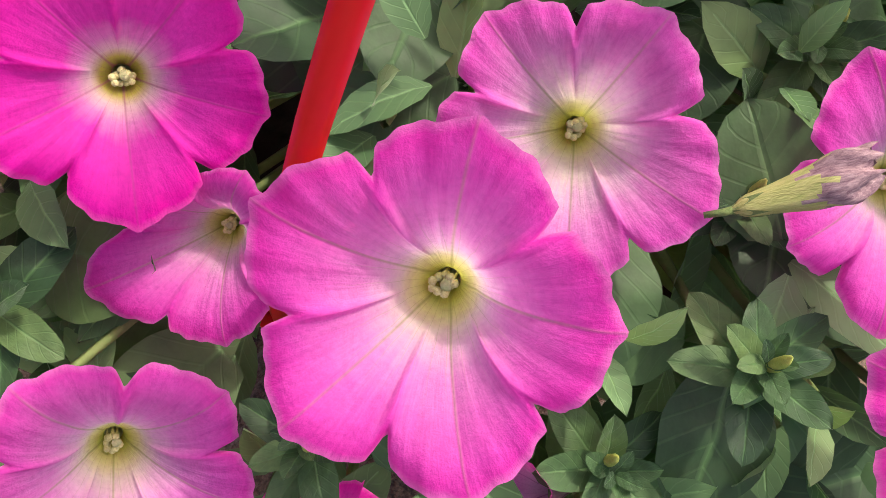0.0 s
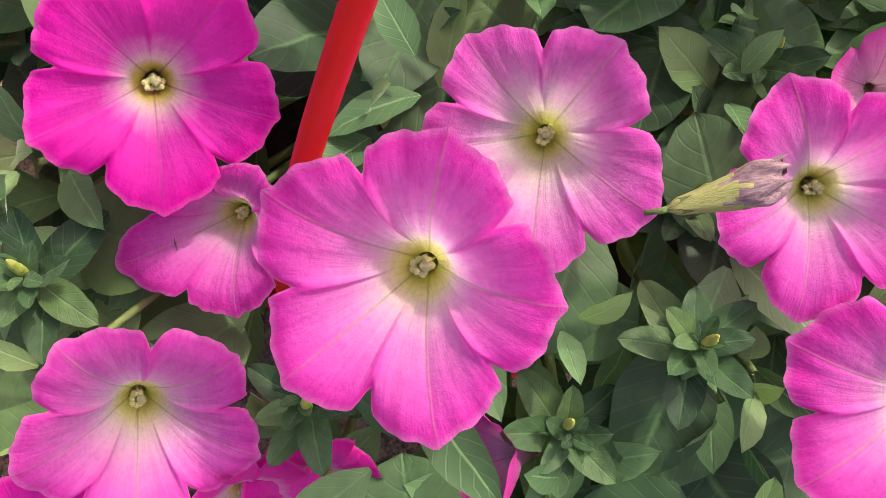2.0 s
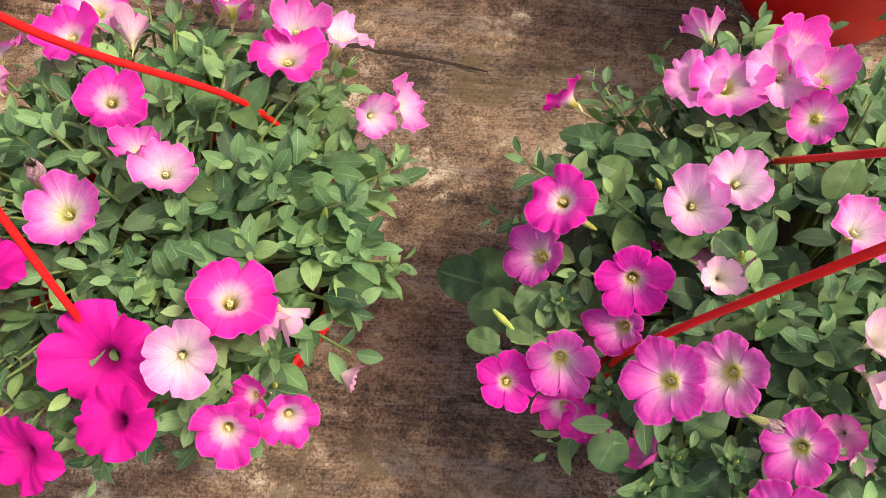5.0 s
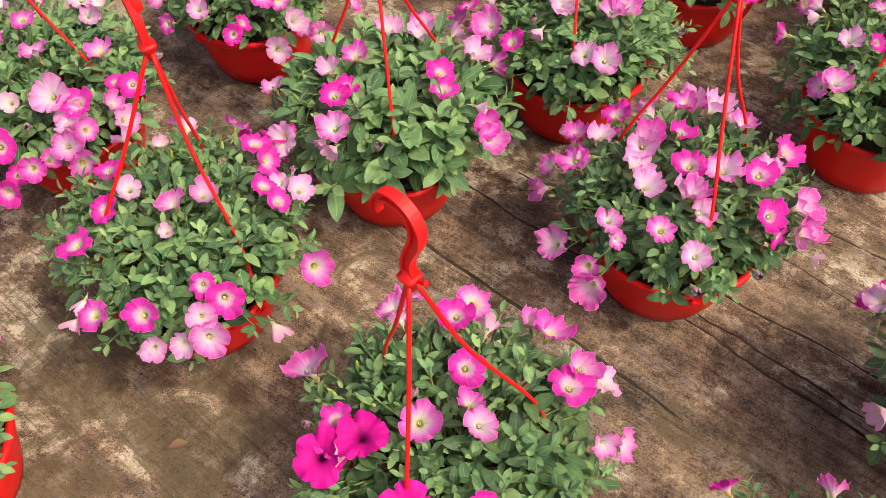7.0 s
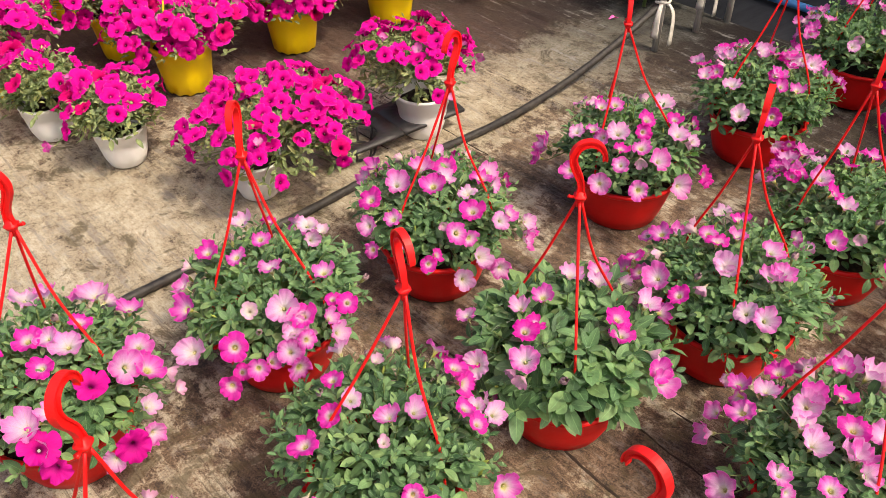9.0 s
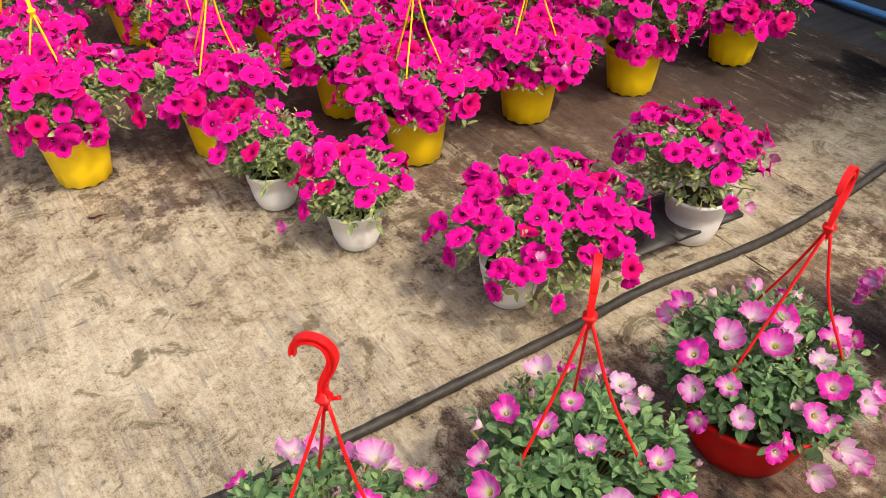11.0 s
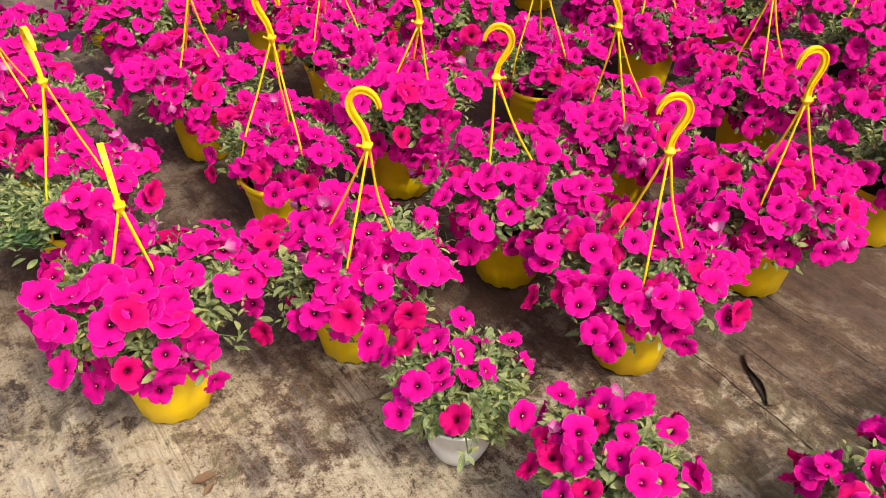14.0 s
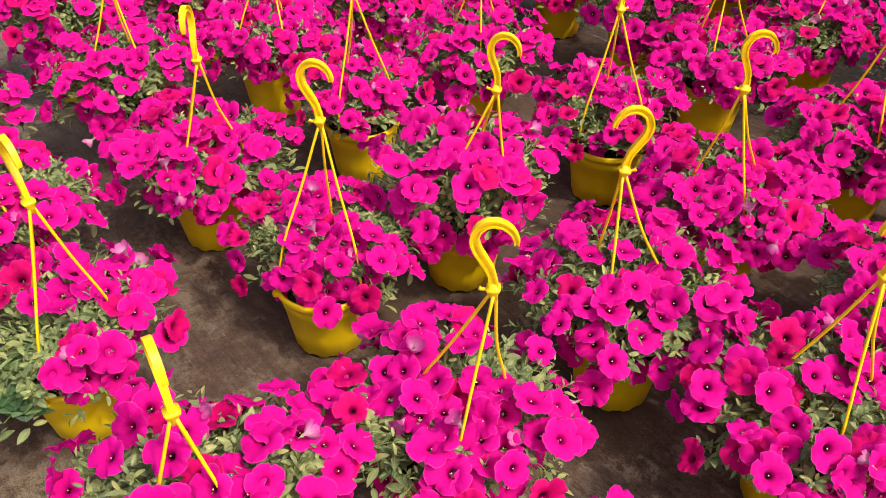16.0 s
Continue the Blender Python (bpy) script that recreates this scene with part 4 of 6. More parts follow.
def hook_mesh(mat, style, thin=1.0):
    """Moulded hook above a collar at the origin: channel-shaped band bent over into a C, with a small toggle."""
    pts = [(0, 0, 0.0), (0.001, 0, 0.012), (-0.009, 0, 0.026), (-0.013, 0, 0.040), (-0.006, 0, 0.056), (0.006, 0, 0.071), (0.013, 0, 0.086), (0.010, 0, 0.101), (-0.003, 0, 0.111), (-0.019, 0, 0.110), (-0.031, 0, 0.100), (-0.036, 0, 0.086), (-0.035, 0, 0.078)] if style == 0 else \
          [(0, 0, 0.0), (0.0, 0, 0.014), (0.003, 0, 0.030), (0.010, 0, 0.046), (0.017, 0, 0.062), (0.019, 0, 0.079), (0.012, 0, 0.095), (-0.002, 0, 0.103), (-0.017, 0, 0.101), (-0.028, 0, 0.091), (-0.033, 0, 0.078), (-0.033, 0, 0.070)]
    line = smooth_path(pts, 4)
    verts, faces = [], []
    m = len(line)
    # cross-section of an H channel, wide across y
    sec = [(-1, -1), (-0.55, -1), (-0.45, -0.35), (0.45, -0.35), (0.55, -1), (1, -1), (1, 1), (0.55, 1), (0.45, 0.35), (-0.45, 0.35), (-0.55, 1), (-1, 1)]
    for i, p in enumerate(line):
        d = (line[min(i + 1, m - 1)] - line[max(i - 1, 0)]).normalized()
        s = Vector((d.z, 0, -d.x))
        u = i / (m - 1)
        a = 0.0058 + 0.0024 * math.sin(math.pi * min(1, u * 1.15)) - 0.0012 * u + 0.003 * max(0.0, 1 - u * 9)
        b = 0.0048 + 0.0020 * math.sin(math.pi * u)
        for cx, cy in sec:
            verts.append(p + s * (cx * a * thin) + Vector((0, cy * b * thin, 0)))
    n = len(sec)
    for i in range(m - 1):
        for k in range(n):
            q, r = i * n + k, i * n + (k + 1) % n
            faces.append((q, r, r + n, q + n))
    faces += [tuple(range(n))[::-1], tuple(range((m - 1) * n, m * n))]
    me = mesh_from("hook", verts, faces, [mat], smooth=False)
    return me


def collar_mesh(mat):
    """Flared square crown that gathers the straps, with a toggle at its side."""
    v, f = [], []
    rings = ((0.0040, -0.013), (0.0046, -0.005), (0.0080, 0.002), (0.0088, 0.0035), (0.0086, 0.0060), (0.0052, 0.0072), (0.0044, 0.012))
    n = 16
    for r, z in rings:
        for k in range(n):
            a = 2 * math.pi * k / n
            c, q = math.cos(a), math.sin(a)
            wide = 1 / (abs(c) ** 5 + abs(q) ** 5) ** 0.2
            v.append(Vector((r * wide * c, r * wide * q, z)))
    for j in range(len(rings) - 1):
        f += [(j * n + k, j * n + (k + 1) % n, (j + 1) * n + (k + 1) % n, (j + 1) * n + k) for k in range(n)]
    f += [tuple(range(n))[::-1], tuple(range((len(rings) - 1) * n, len(rings) * n))]
    b = len(v)
    v2, f2 = sweep([(0.004, 0, 0.003), (0.014, 0.002, 0.004), (0.0165, 0.002, 0.006)], [0.0026, 0.0022, 0.0032], 6)
    return mesh_from("collar", [*v, *v2], [*f, *(tuple(b + q for q in g) for g in f2)], [mat])


HOOKS = {"bowl": (hook_mesh(RED, 0, 0.96), hook_mesh(RED, 1, 0.90), collar_mesh(RED)), "bucket": (hook_mesh(YELLOW, 0, 0.78), hook_mesh(YELLOW, 1, 0.78), collar_mesh(YELLOW))}


def place_flower(parent, mesh, pos, direction, size, spin, lobe=None):
    ob = child(mesh.name.split(".")[0], mesh, parent)
    z = Vector(direction).normalized()
    x = z.orthogonal().normalized()
    if lobe:
        x, spin = (Vector(lobe) - z * z.dot(Vector(lobe))).normalized(), 0.0
    rot = Matrix((x, z.cross(x), z)).transposed().to_4x4()
    ob.matrix_basis = Matrix.Translation(pos) @ rot @ Matrix.Rotation(spin, 4, "Z") @ Matrix.Scale(size, 4)
    return ob


def hanger(thing, kind, mat, collar, hook_turn, lean, start, style, slack=0.02, sag=(0, 0, 0)):
    """Three straps from the rim to the collar, and the hook on top."""
    rim_z, rim_r = POT[kind][1], POT[kind][2]
    collar = Vector(collar)
    for k in range(3):
        a = radians(start + 120 * k)
        out = Vector((math.cos(a), math.sin(a), 0))
        foot = out * (rim_r + 0.003) + Vector((0, 0, rim_z))
        ear = child("strap_eye", EARS[kind], thing)
        ear.matrix_basis = Matrix.Translation(foot - Vector((0, 0, 0.006))) @ Matrix.Rotation(a, 4, "Z")
        top = collar + out * 0.004 + Vector((0, 0, -0.006))
        bow = out * slack
        sink = Vector(sag)
        line = smooth_path([foot - Vector((0, 0, 0.012)), foot.lerp(top, 0.3) + bow * 0.9 + sink, foot.lerp(top, 0.66) + bow * (0.3 if k else -0.2) + sink * 0.8, top], 7)
        v, f = sweep(line, [0.0024 + 0.0004 * i / len(line) for i in range(len(line))], 7)
        child("strap", mesh_from("strap", v, f, [mat]), thing)
    base = Matrix.Translation(collar) @ Matrix.Rotation(radians(hook_turn), 4, "Z") @ Matrix.Rotation(radians(lean), 4, "Y")
    child("collar", HOOKS[kind][2], thing).matrix_basis = base @ Matrix.Scale(1.2, 4)
    child("hook", HOOKS[kind][style], thing).matrix_basis = base @ Matrix.Translation((0, 0, 0.008)) @ Matrix.Scale(0.98 if kind == "bowl" else 1.08, 4)


def plant(thing, rng, dome, count, leaf, wild, foliage=None, singles=0, clear=(), droop=0.03, slim=1.0, mat=None, broad=False, skirt=None, tufts=(), warp=None):
    """Foliage under a thing: the leaves nearest to the top as pieces, the rest as one mass."""
    leaves, stems = shoots(rng, dome, count, leaf, wild, droop)
    if warp:
        leaves = [(warp(q[0]), *q[1:]) for q in leaves]
        stems = [(a, b, warp(c)) for a, b, c in stems]
    # leafy stalks under the flowers that reach beyond the rest
    for p, d in tufts:
        foot = Vector((p.x * 0.45, p.y * 0.45, dome[2] + 0.03))
        stems.append((foot, (foot + p) * 0.5 + Vector((0, 0, 0.02)), p))
        for k in range(6):
            along = foot.lerp(p, 0.40 + 0.10 * k) + Vector((0, 0, 0.012))
            e = (d * 0.5 + Vector([rng.uniform(-1, 1) for _ in range(3)])).normalized()
            leaves.append((along, e, Vector((0, 0, 1)) + d, leaf * rng.uniform(0.5, 0.95), k))
    if skirt:
        # leaves that hang over the pot's rim
        rim, z, n = skirt
        for i in range(n):
            a = rng.uniform(0, 6.28)
            out = Vector((math.cos(a), math.sin(a), 0))
            d = (out + Vector((rng.uniform(-0.6, 0.6), rng.uniform(-0.6, 0.6), rng.uniform(-0.55, 0.7)))).normalized()
            leaves.append((out * rim * rng.uniform(0.72, 1.0) + Vector((0, 0, z + rng.uniform(0.0, 0.04))), d, Vector((0, 0, 1)) + out * 0.6, leaf * rng.uniform(0.7, 1.2), i))

    def covers(q):
        mid = q[0] + Vector(q[1]).normalized() * (q[3] * 0.55)
        for pos, d, size in clear:
            v = mid - pos
            h = v.dot(d)
            off = (v - d * h).length
            if h > -0.006 and off < size + q[3] * 0.3:
                return True
            if broad and h > -size * 0.85 and off < size * (0.35 + 0.6 * (1 + h / size)) + q[3] * 0.3:
                return True
        return False

    leaves = [q for q in leaves if not covers(q)]
    stems = [q for q in stems if not covers((q[2], (0, 0, 1), None, 0.012, 0))]
    single = []
    if singles:
        order = sorted(range(len(leaves)), key=lambda i: -leaves[i][3] - 0.08 * leaves[i][0].z)
        pick = set(order[:singles])
        single = [leaves[i] for i in sorted(pick)]
        leaves = [q for i, q in enumerate(leaves) if i not in pick]
    me = foliage or joined_foliage("petunia_plant", leaves, stems, rng, slim, mat)
    ob = tagged(child("petunia_plant", me, thing), "bushy green downy foliage", kind="stuff")
    for pos, d, nrm, size, k in single:
        lf = child("leaf", (LEAF_MESH if broad else LONG_MESH)[k % 4], ob)
        lf.matrix_basis = Matrix.Translation(pos) @ frame_for(d, nrm).to_4x4() @ Matrix.Diagonal((size, size * rng.uniform(0.8, 1.05) * (1.0 if broad else 0.86), size, 1))
    return ob


def narrowed(front, az=-72):
    """Draws in the side of a plant that brushes past legs in the aisle."""
    def warp(p):
        k = 1 - (1 - front) * max(0.0, math.cos(math.atan2(p.y, p.x) - radians(az))) ** 1.5
        return Vector((p.x * k, p.y * k, p.z))
    return warp


def facing(p, dome, rng, jitter=0.22, lift=0.55):
    nrm = dome_normal(p, dome)
    return (nrm + Vector((0.05, -0.22, lift)) + Vector([rng.uniform(-jitter, jitter) for _ in range(3)])).normalized()


RED_DOME = (0.225, 0.168, 0.112)


def red_basket(x, y, seed, blooms, label, hook=(0, 0, 0.54), turn=0, lean=0, straps=30, style=0, dome=RED_DOME, extra=0, leaf=0.0315, count=172, singles=0, size=0.0275, near=(), slack=0.02, broad=False, sag=(0, 0, 0), keep=(), front=0.95):
    rng = random.Random(seed)
    thing = tagged(new("hanging_basket"), label, "flower basket", "red hanging baskets of pink petunias")
    thing.location = (x, y, 0)
    child("pot", POT["bowl"][0], thing, "red plastic bowl pot")
    child("soil", SOILS["bowl"], thing)
    hanger(thing, "bowl", RED, hook, turn, lean, straps, style, slack, sag)
    heads = []
    for az, r, kind in blooms:
        r = min(r / 100, dome[0] * 0.985)
        p = dome_point(radians(az), r, dome)
        if r > dome[0] * 0.97:
            p.z -= rng.uniform(0, 0.02)
        d = facing(p, dome, rng, 0.42, 0.42)
        heads.append((p + d * 0.014, d, size * rng.uniform(0.76, 1.14) * (1.25 if kind == 3 else 0.6 if kind == 7 else 1), kind))
    for p, d, rad, kind in list(heads):
        if rng.random() < 0.26:
            side = d.cross(Vector((rng.uniform(-1, 1), rng.uniform(-1, 1), rng.uniform(-1, 1)))).normalized()
            e = (d + side * 0.7 + Vector([rng.uniform(-0.4, 0.4) for _ in range(3)])).normalized()
            heads.append((p + side * rad * 1.25 - d * 0.012, e, rad * rng.uniform(0.72, 0.95), 0 if kind == 3 else kind))
    for _ in range(extra):
        p = dome_point(rng.uniform(0, 6.28), dome[0] * math.sqrt(rng.uniform(0.05, 0.98)), dome)
        d = facing(p, dome, rng, 0.6, 0.3)
        heads.append((p + d * 0.014, d, size * rng.uniform(0.7, 1.08), rng.choice((0, 0, 0, 1))))
    for _ in range(3):
        az = rng.uniform(0.3, 2.6)
        p = dome_point(az, dome[0] * rng.uniform(0.75, 0.98), dome)
        heads.append((p, Vector((math.cos(az), math.sin(az), rng.uniform(-0.3, 0.4))).normalized(), size * rng.uniform(0.6, 0.9), rng.choice((0, 0, 1))))
    for _ in range(0 if near else 4):
        az = rng.uniform(0, 6.28)
        p = dome_point(az, dome[0] * rng.uniform(0.5, 0.97), dome)
        heads.append((p, Vector((math.cos(az), math.sin(az), rng.uniform(-0.7, 0.5))).normalized(), size * rng.uniform(0.45, 0.7), 7))
    base = Vector((x, y, 0))
    heads = [q for q in heads if all((q[0] - Vector(g[0]) + base).length > 0.046 for g in near)]
    first = len(heads)
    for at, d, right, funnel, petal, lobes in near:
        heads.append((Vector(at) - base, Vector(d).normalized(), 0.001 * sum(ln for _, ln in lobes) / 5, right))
    leafy = plant(thing, rng, (dome[0] * 0.91, dome[1] * 0.95, dome[2] + 0.016), count, leaf, 0.35, singles=singles, clear=[h[:3] for h in heads] + [(Vector((g[0] - x, g[1] - y, g[2])), Vector((0, 0, 1)), 0.013) for g in keep], droop=0.008, slim=0.86, broad=broad, skirt=(0.132, 0.142, 78), warp=narrowed(front, -85), tufts=[(h[0] - h[1] * h[2] * 1.1, h[1]) for h in heads if math.hypot(h[0].x, h[0].y) > dome[0] * 0.90 and h[0].z > dome[2] + 0.01])
    for i, (p, d, rad, kind) in enumerate(heads):
        if i < first:
            place_flower(leafy, FLOWERS[kind][i % len(FLOWERS[kind])], p, d, rad, rng.uniform(0, 6.28))
        else:
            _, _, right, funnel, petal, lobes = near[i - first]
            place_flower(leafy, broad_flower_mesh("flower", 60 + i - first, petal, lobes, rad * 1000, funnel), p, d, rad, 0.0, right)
    for k in range(12):
        p = dome_point(rng.uniform(0, 6.28), dome[0] * math.sqrt(rng.uniform(0.05, 0.93)), dome)
        d = facing(p, dome, rng, 0.5)
        p = Vector((p.x * 0.88, p.y * 0.88, p.z - 0.004))
        if any((p - h[0]).length < h[2] * 1.5 for h in heads):
            continue
        spent = k > 8
        b = child("wilted_flower" if spent else "bud", WILTED if spent else BUD, leafy)
        b.matrix_basis = Matrix.Translation(p - d * 0.008) @ d.to_track_quat("Z", "Y").to_matrix().to_4x4() @ Matrix.Scale(rng.uniform(0.018, 0.024) if spent else rng.uniform(0.012, 0.021), 4)
    return thing, leafy


BLOOMS = {
    "C": [(109, 19, 0), (77, 18, 0), (83, 15, 1), (51, 18, 0), (41, 18, 0), (73, 7, 1), (22, 18, 0), (15, 20, 0), (13, 15, 1), (-7, 20, 0), (-22, 3, 0), (-178, 4, 0), (150, 20, 0), (175, 14, 1), (-173, 11, 3), (-171, 16, 3), (-119, 12, 3), (-136, 18, 3), (-116, 16, 3), (-98, 13, 0), (-79, 12, 1), (-84, 19, 1), (-95, 18, 1)],
    "B": [(-153, 16, 0), (-127, 13, 0), (-105, 15, 0), (-166, 21, 0), (-147, 20, 0), (-142, 21, 0), (161, 21, 0), (121, 16, 1), (162, 17, 0), (144, 15, 0), (175, 9, 0), (128, 9, 0), (-161, 9, 0), (-123, 6, 0), (96, 7, 1), (172, 1, 1), (-20, 4, 0), (83, 16, 1), (-49, 12, 1), (-28, 15, 0), (-40, 17, 0), (-5, 11, 0), (13, 15, 1), (50, 21, 0), (151, 21, 0), (135, 20, 0), (40, 13, 0), (64, 15, 0)],
    "E": [(46, 16, 1), (8, 13, 1), (-2, 15, 1), (10, 18, 0), (-21, 21, 0), (-72, 18, 0), (-60, 17, 1), (-95, 17, 1), (-116, 18, 0), (-150, 13, 1), (158, 6, 0), (-175, 8, 1), (-38, 2, 0), (2, 5, 0), (-82, 6, 7), (67, 19, 0), (95, 20, 0), (119, 20, 0), (37, 22, 0), (-72, 20, 0), (-92, 20, 0), (144, 11, 1), (103, 11, 7)],
    "F": [(173, 19, 0), (-157, 21, 1), (-128, 14, 0), (-151, 10, 1), (145, 6, 0), (88, 10, 0), (53, 10, 0), (64, 15, 0), (-10, 8, 1), (-33, 10, 1), (17, 15, 0), (-35, 18, 0), (-39, 19, 0), (175, 9, 0), (-152, 19, 0)],
    "I": [(-158, 15, 1), (-123, 15, 0), (-139, 18, 0), (-111, 18, 0), (-98, 3, 0), (140, 5, 0), (-50, 13, 1), (-35, 17, 0), (4, 10, 0), (23, 12, 0), (-21, 21, 0), (-9, 21, 0), (-14, 20, 0), (-61, 20, 0), (-47, 21, 0), (-73, 16, 0), (69, 5, 1), (130, 21, 0), (150, 17, 0), (-167, 9, 0), (-72, 21, 0), (-36, 9, 0), (-128, 20, 0), (-92, 20, 1)],
    "J": [(-63, 3, 0), (176, 6, 0), (168, 13, 1), (-158, 16, 0), (-139, 17, 0), (-65, 13, 0), (-54, 16, 1), (-68, 20, 0), (-59, 19, 0), (-98, 19, 1), (-99, 22, 1), (-85, 21, 0), (-121, 21, 0), (121, 16, 0), (67, 14, 0), (114, 7, 0), (49, 14, 7), (-42, 20, 0), (-13, 12, 0), (-93, 13, 7), (-24, 18, 1)],
    "H": [(-162, 15, 0), (-152, 12, 0), (-123, 9, 0), (-35, 3, 1), (-141, 20, 0), (-77, 16, 0), (-111, 14, 1), (-106, 17, 0), (-90, 13, 0), (43, 12, 0), (-3, 10, 1), (171, 21, 0), (172, 21, 0), (171, 21, 0), (124, 19, 0), (126, 7, 0), (-36, 12, 0), (-31, 15, 0), (150, 9, 0), (-64, 20, 0), (-118, 20, 0), (-40, 20, 1), (-92, 20, 0)],
    "G": [(-157, 8, 3), (-53, 6, 1), (-29, 14, 3), (-58, 15, 0), (-68, 19, 3), (-62, 21, 3), (-31, 22, 3), (-120, 12, 3), (-117, 20, 3), (-99, 17, 3), (12, 17, 0), (-2, 19, 0), (-5, 16, 0), (-18, 21, 0), (-21, 22, 0), (49, 8, 1), (47, 3, 0), (140, 2, 1), (45, 17, 0), (74, 16, 0), (108, 15, 0), (123, 16, 0), (1, 22, 7), (-149, 19, 3), (5, 6, 0)],
    "K": [(144, 20, 0), (148, 17, 0), (91, 16, 0), (95, 5, 0), (147, 6, 1), (-151, 7, 0), (-137, 6, 0), (-146, 17, 1), (133, 9, 0), (8, 5, 0), (-90, 16, 0), (162, 22, 0), (-67, 8, 0)],
    "A": [(87, 14, 0), (81, 13, 0), (63, 13, 0), (57, 15, 1), (50, 12, 0), (134, 17, 1), (130, 9, 0), (112, 7, 0), (165, 8, 7), (-19, 1, 0), (148, 10, 0), (176, 21, 0), (-118, 7, 7)],
    "N": [(49, 16, 0), (152, 16, 0), (-19, 15, 0), (-100, 14, 1), (-150, 8, 0)],
    "M": [(126, 22, 1), (111, 22, 1), (129, 21, 0), (126, 20, 0), (176, 18, 1), (155, 17, 0)],
}
PINK_LABEL = "red plastic hanging basket with light pink petunias on cloth"
basket_c = red_basket(-0.2, 0.32, 3, BLOOMS["C"], "red hanging basket with pink and cerise petunias", (-0.039, 0.033, 0.518), -48, -4, 5, 1, singles=220, dome=(0.225, 0.142, 0.118))
red_basket(0.193, 0.682, 2, BLOOMS["B"], PINK_LABEL, (0.018, 0.081, 0.518), 10, 4, 28, 0, singles=120, dome=(0.210, 0.134, 0.132), front=0.90, extra=7)
basket_e = red_basket(-0.574, 0.676, 5, BLOOMS["E"], PINK_LABEL, (0.039, 0.041, 0.518), 120, 0, -40, 1, singles=120, size=0.0245, front=0.95)
red_basket(-0.25, 0.92, 6, BLOOMS["F"], "red hanging basket with broad leaves and few pink petunias", (-0.007, 0.038, 0.518), 180, 0, 32, 1, leaf=0.050, count=104, front=0.9)
red_basket(0.11, 1.1, 7, BLOOMS["K"], PINK_LABEL, (-0.022, 0.057, 0.518), 66, 0, 15, 1, front=0.95, extra=5)
red_basket(-0.84, 1.04, 8, BLOOMS["J"], PINK_LABEL, (-0.017, 0.016, 0.518), 90, 0, -22, 1, front=0.94)
red_basket(-0.52, 1.33, 9, BLOOMS["I"], PINK_LABEL, (0.028, 0.013, 0.518), 60, 8, -15, 1, dome=(0.212, 0.158, 0.125), front=0.93)
red_basket(-0.04, 1.626, 10, BLOOMS["H"], PINK_LABEL, (-0.047, 0.021, 0.518), 90, 0, -12, 1, dome=(0.210, 0.155, 0.125), front=0.95)
red_basket(-1.2, 0.79, 11, BLOOMS["G"], "red hanging basket with cerise and pale pink petunias", (0.022, 0.048, 0.518), 0, 0, -6, 1)
red_basket(-0.93, 0.395, 12, BLOOMS["N"], PINK_LABEL, (0.041, 0.023, 0.530), -95, 0, 30, 1, dome=(0.178, 0.140, 0.112), count=120)
basket_m = red_basket(0.55, 0.3, 13, BLOOMS["M"], PINK_LABEL, (0.02, 0.0, 0.54), 10, 0, 40, 0, extra=10)
red_basket(0.64, 0.922, 14, [], PINK_LABEL, (0.0, 0.0, 0.54), 20, 0, -30, 1, extra=30)
red_basket(0.43, 1.36, 15, [], PINK_LABEL, (-0.07, -0.03, 0.54), 60, 0, -50, 1, extra=34)
red_basket(0.38, 1.93, 16, [], PINK_LABEL, (0.0, 0.0, 0.54), 30, 0, -40, 1, extra=36)
red_basket(0.80, 2.28, 17, [], PINK_LABEL, (0.0, 0.0, 0.54), 30, 0, -40, 1, extra=36)
red_basket(0.90, 1.22, 18, [], PINK_LABEL, (0.0, 0.0, 0.54), 30, 0, -40, 1, extra=30)
red_basket(1.12, 1.92, 19, [], PINK_LABEL, (0.0, 0.0, 0.54), 30, 0, -40, 1, extra=30)

# spent white flowers and a cream bud that hang out of the leaves
for (_, leafy), mesh, at, d, rad in (
    (basket_e, FLOWERS[7][0], (0.134, -0.134, 0.140), (0.4, -0.6, -0.6), 0.019), (basket_m, FLOWERS[7][1], (-0.196, 0.011, 0.197), (-1.0, -0.2, 0.0), 0.020), (basket_c, FLOWERS[7][2], (0.063, -0.176, 0.170), (0.6, -0.7, -0.1), 0.011),
):
    place_flower(leafy, mesh, at, d, rad, 0.4)

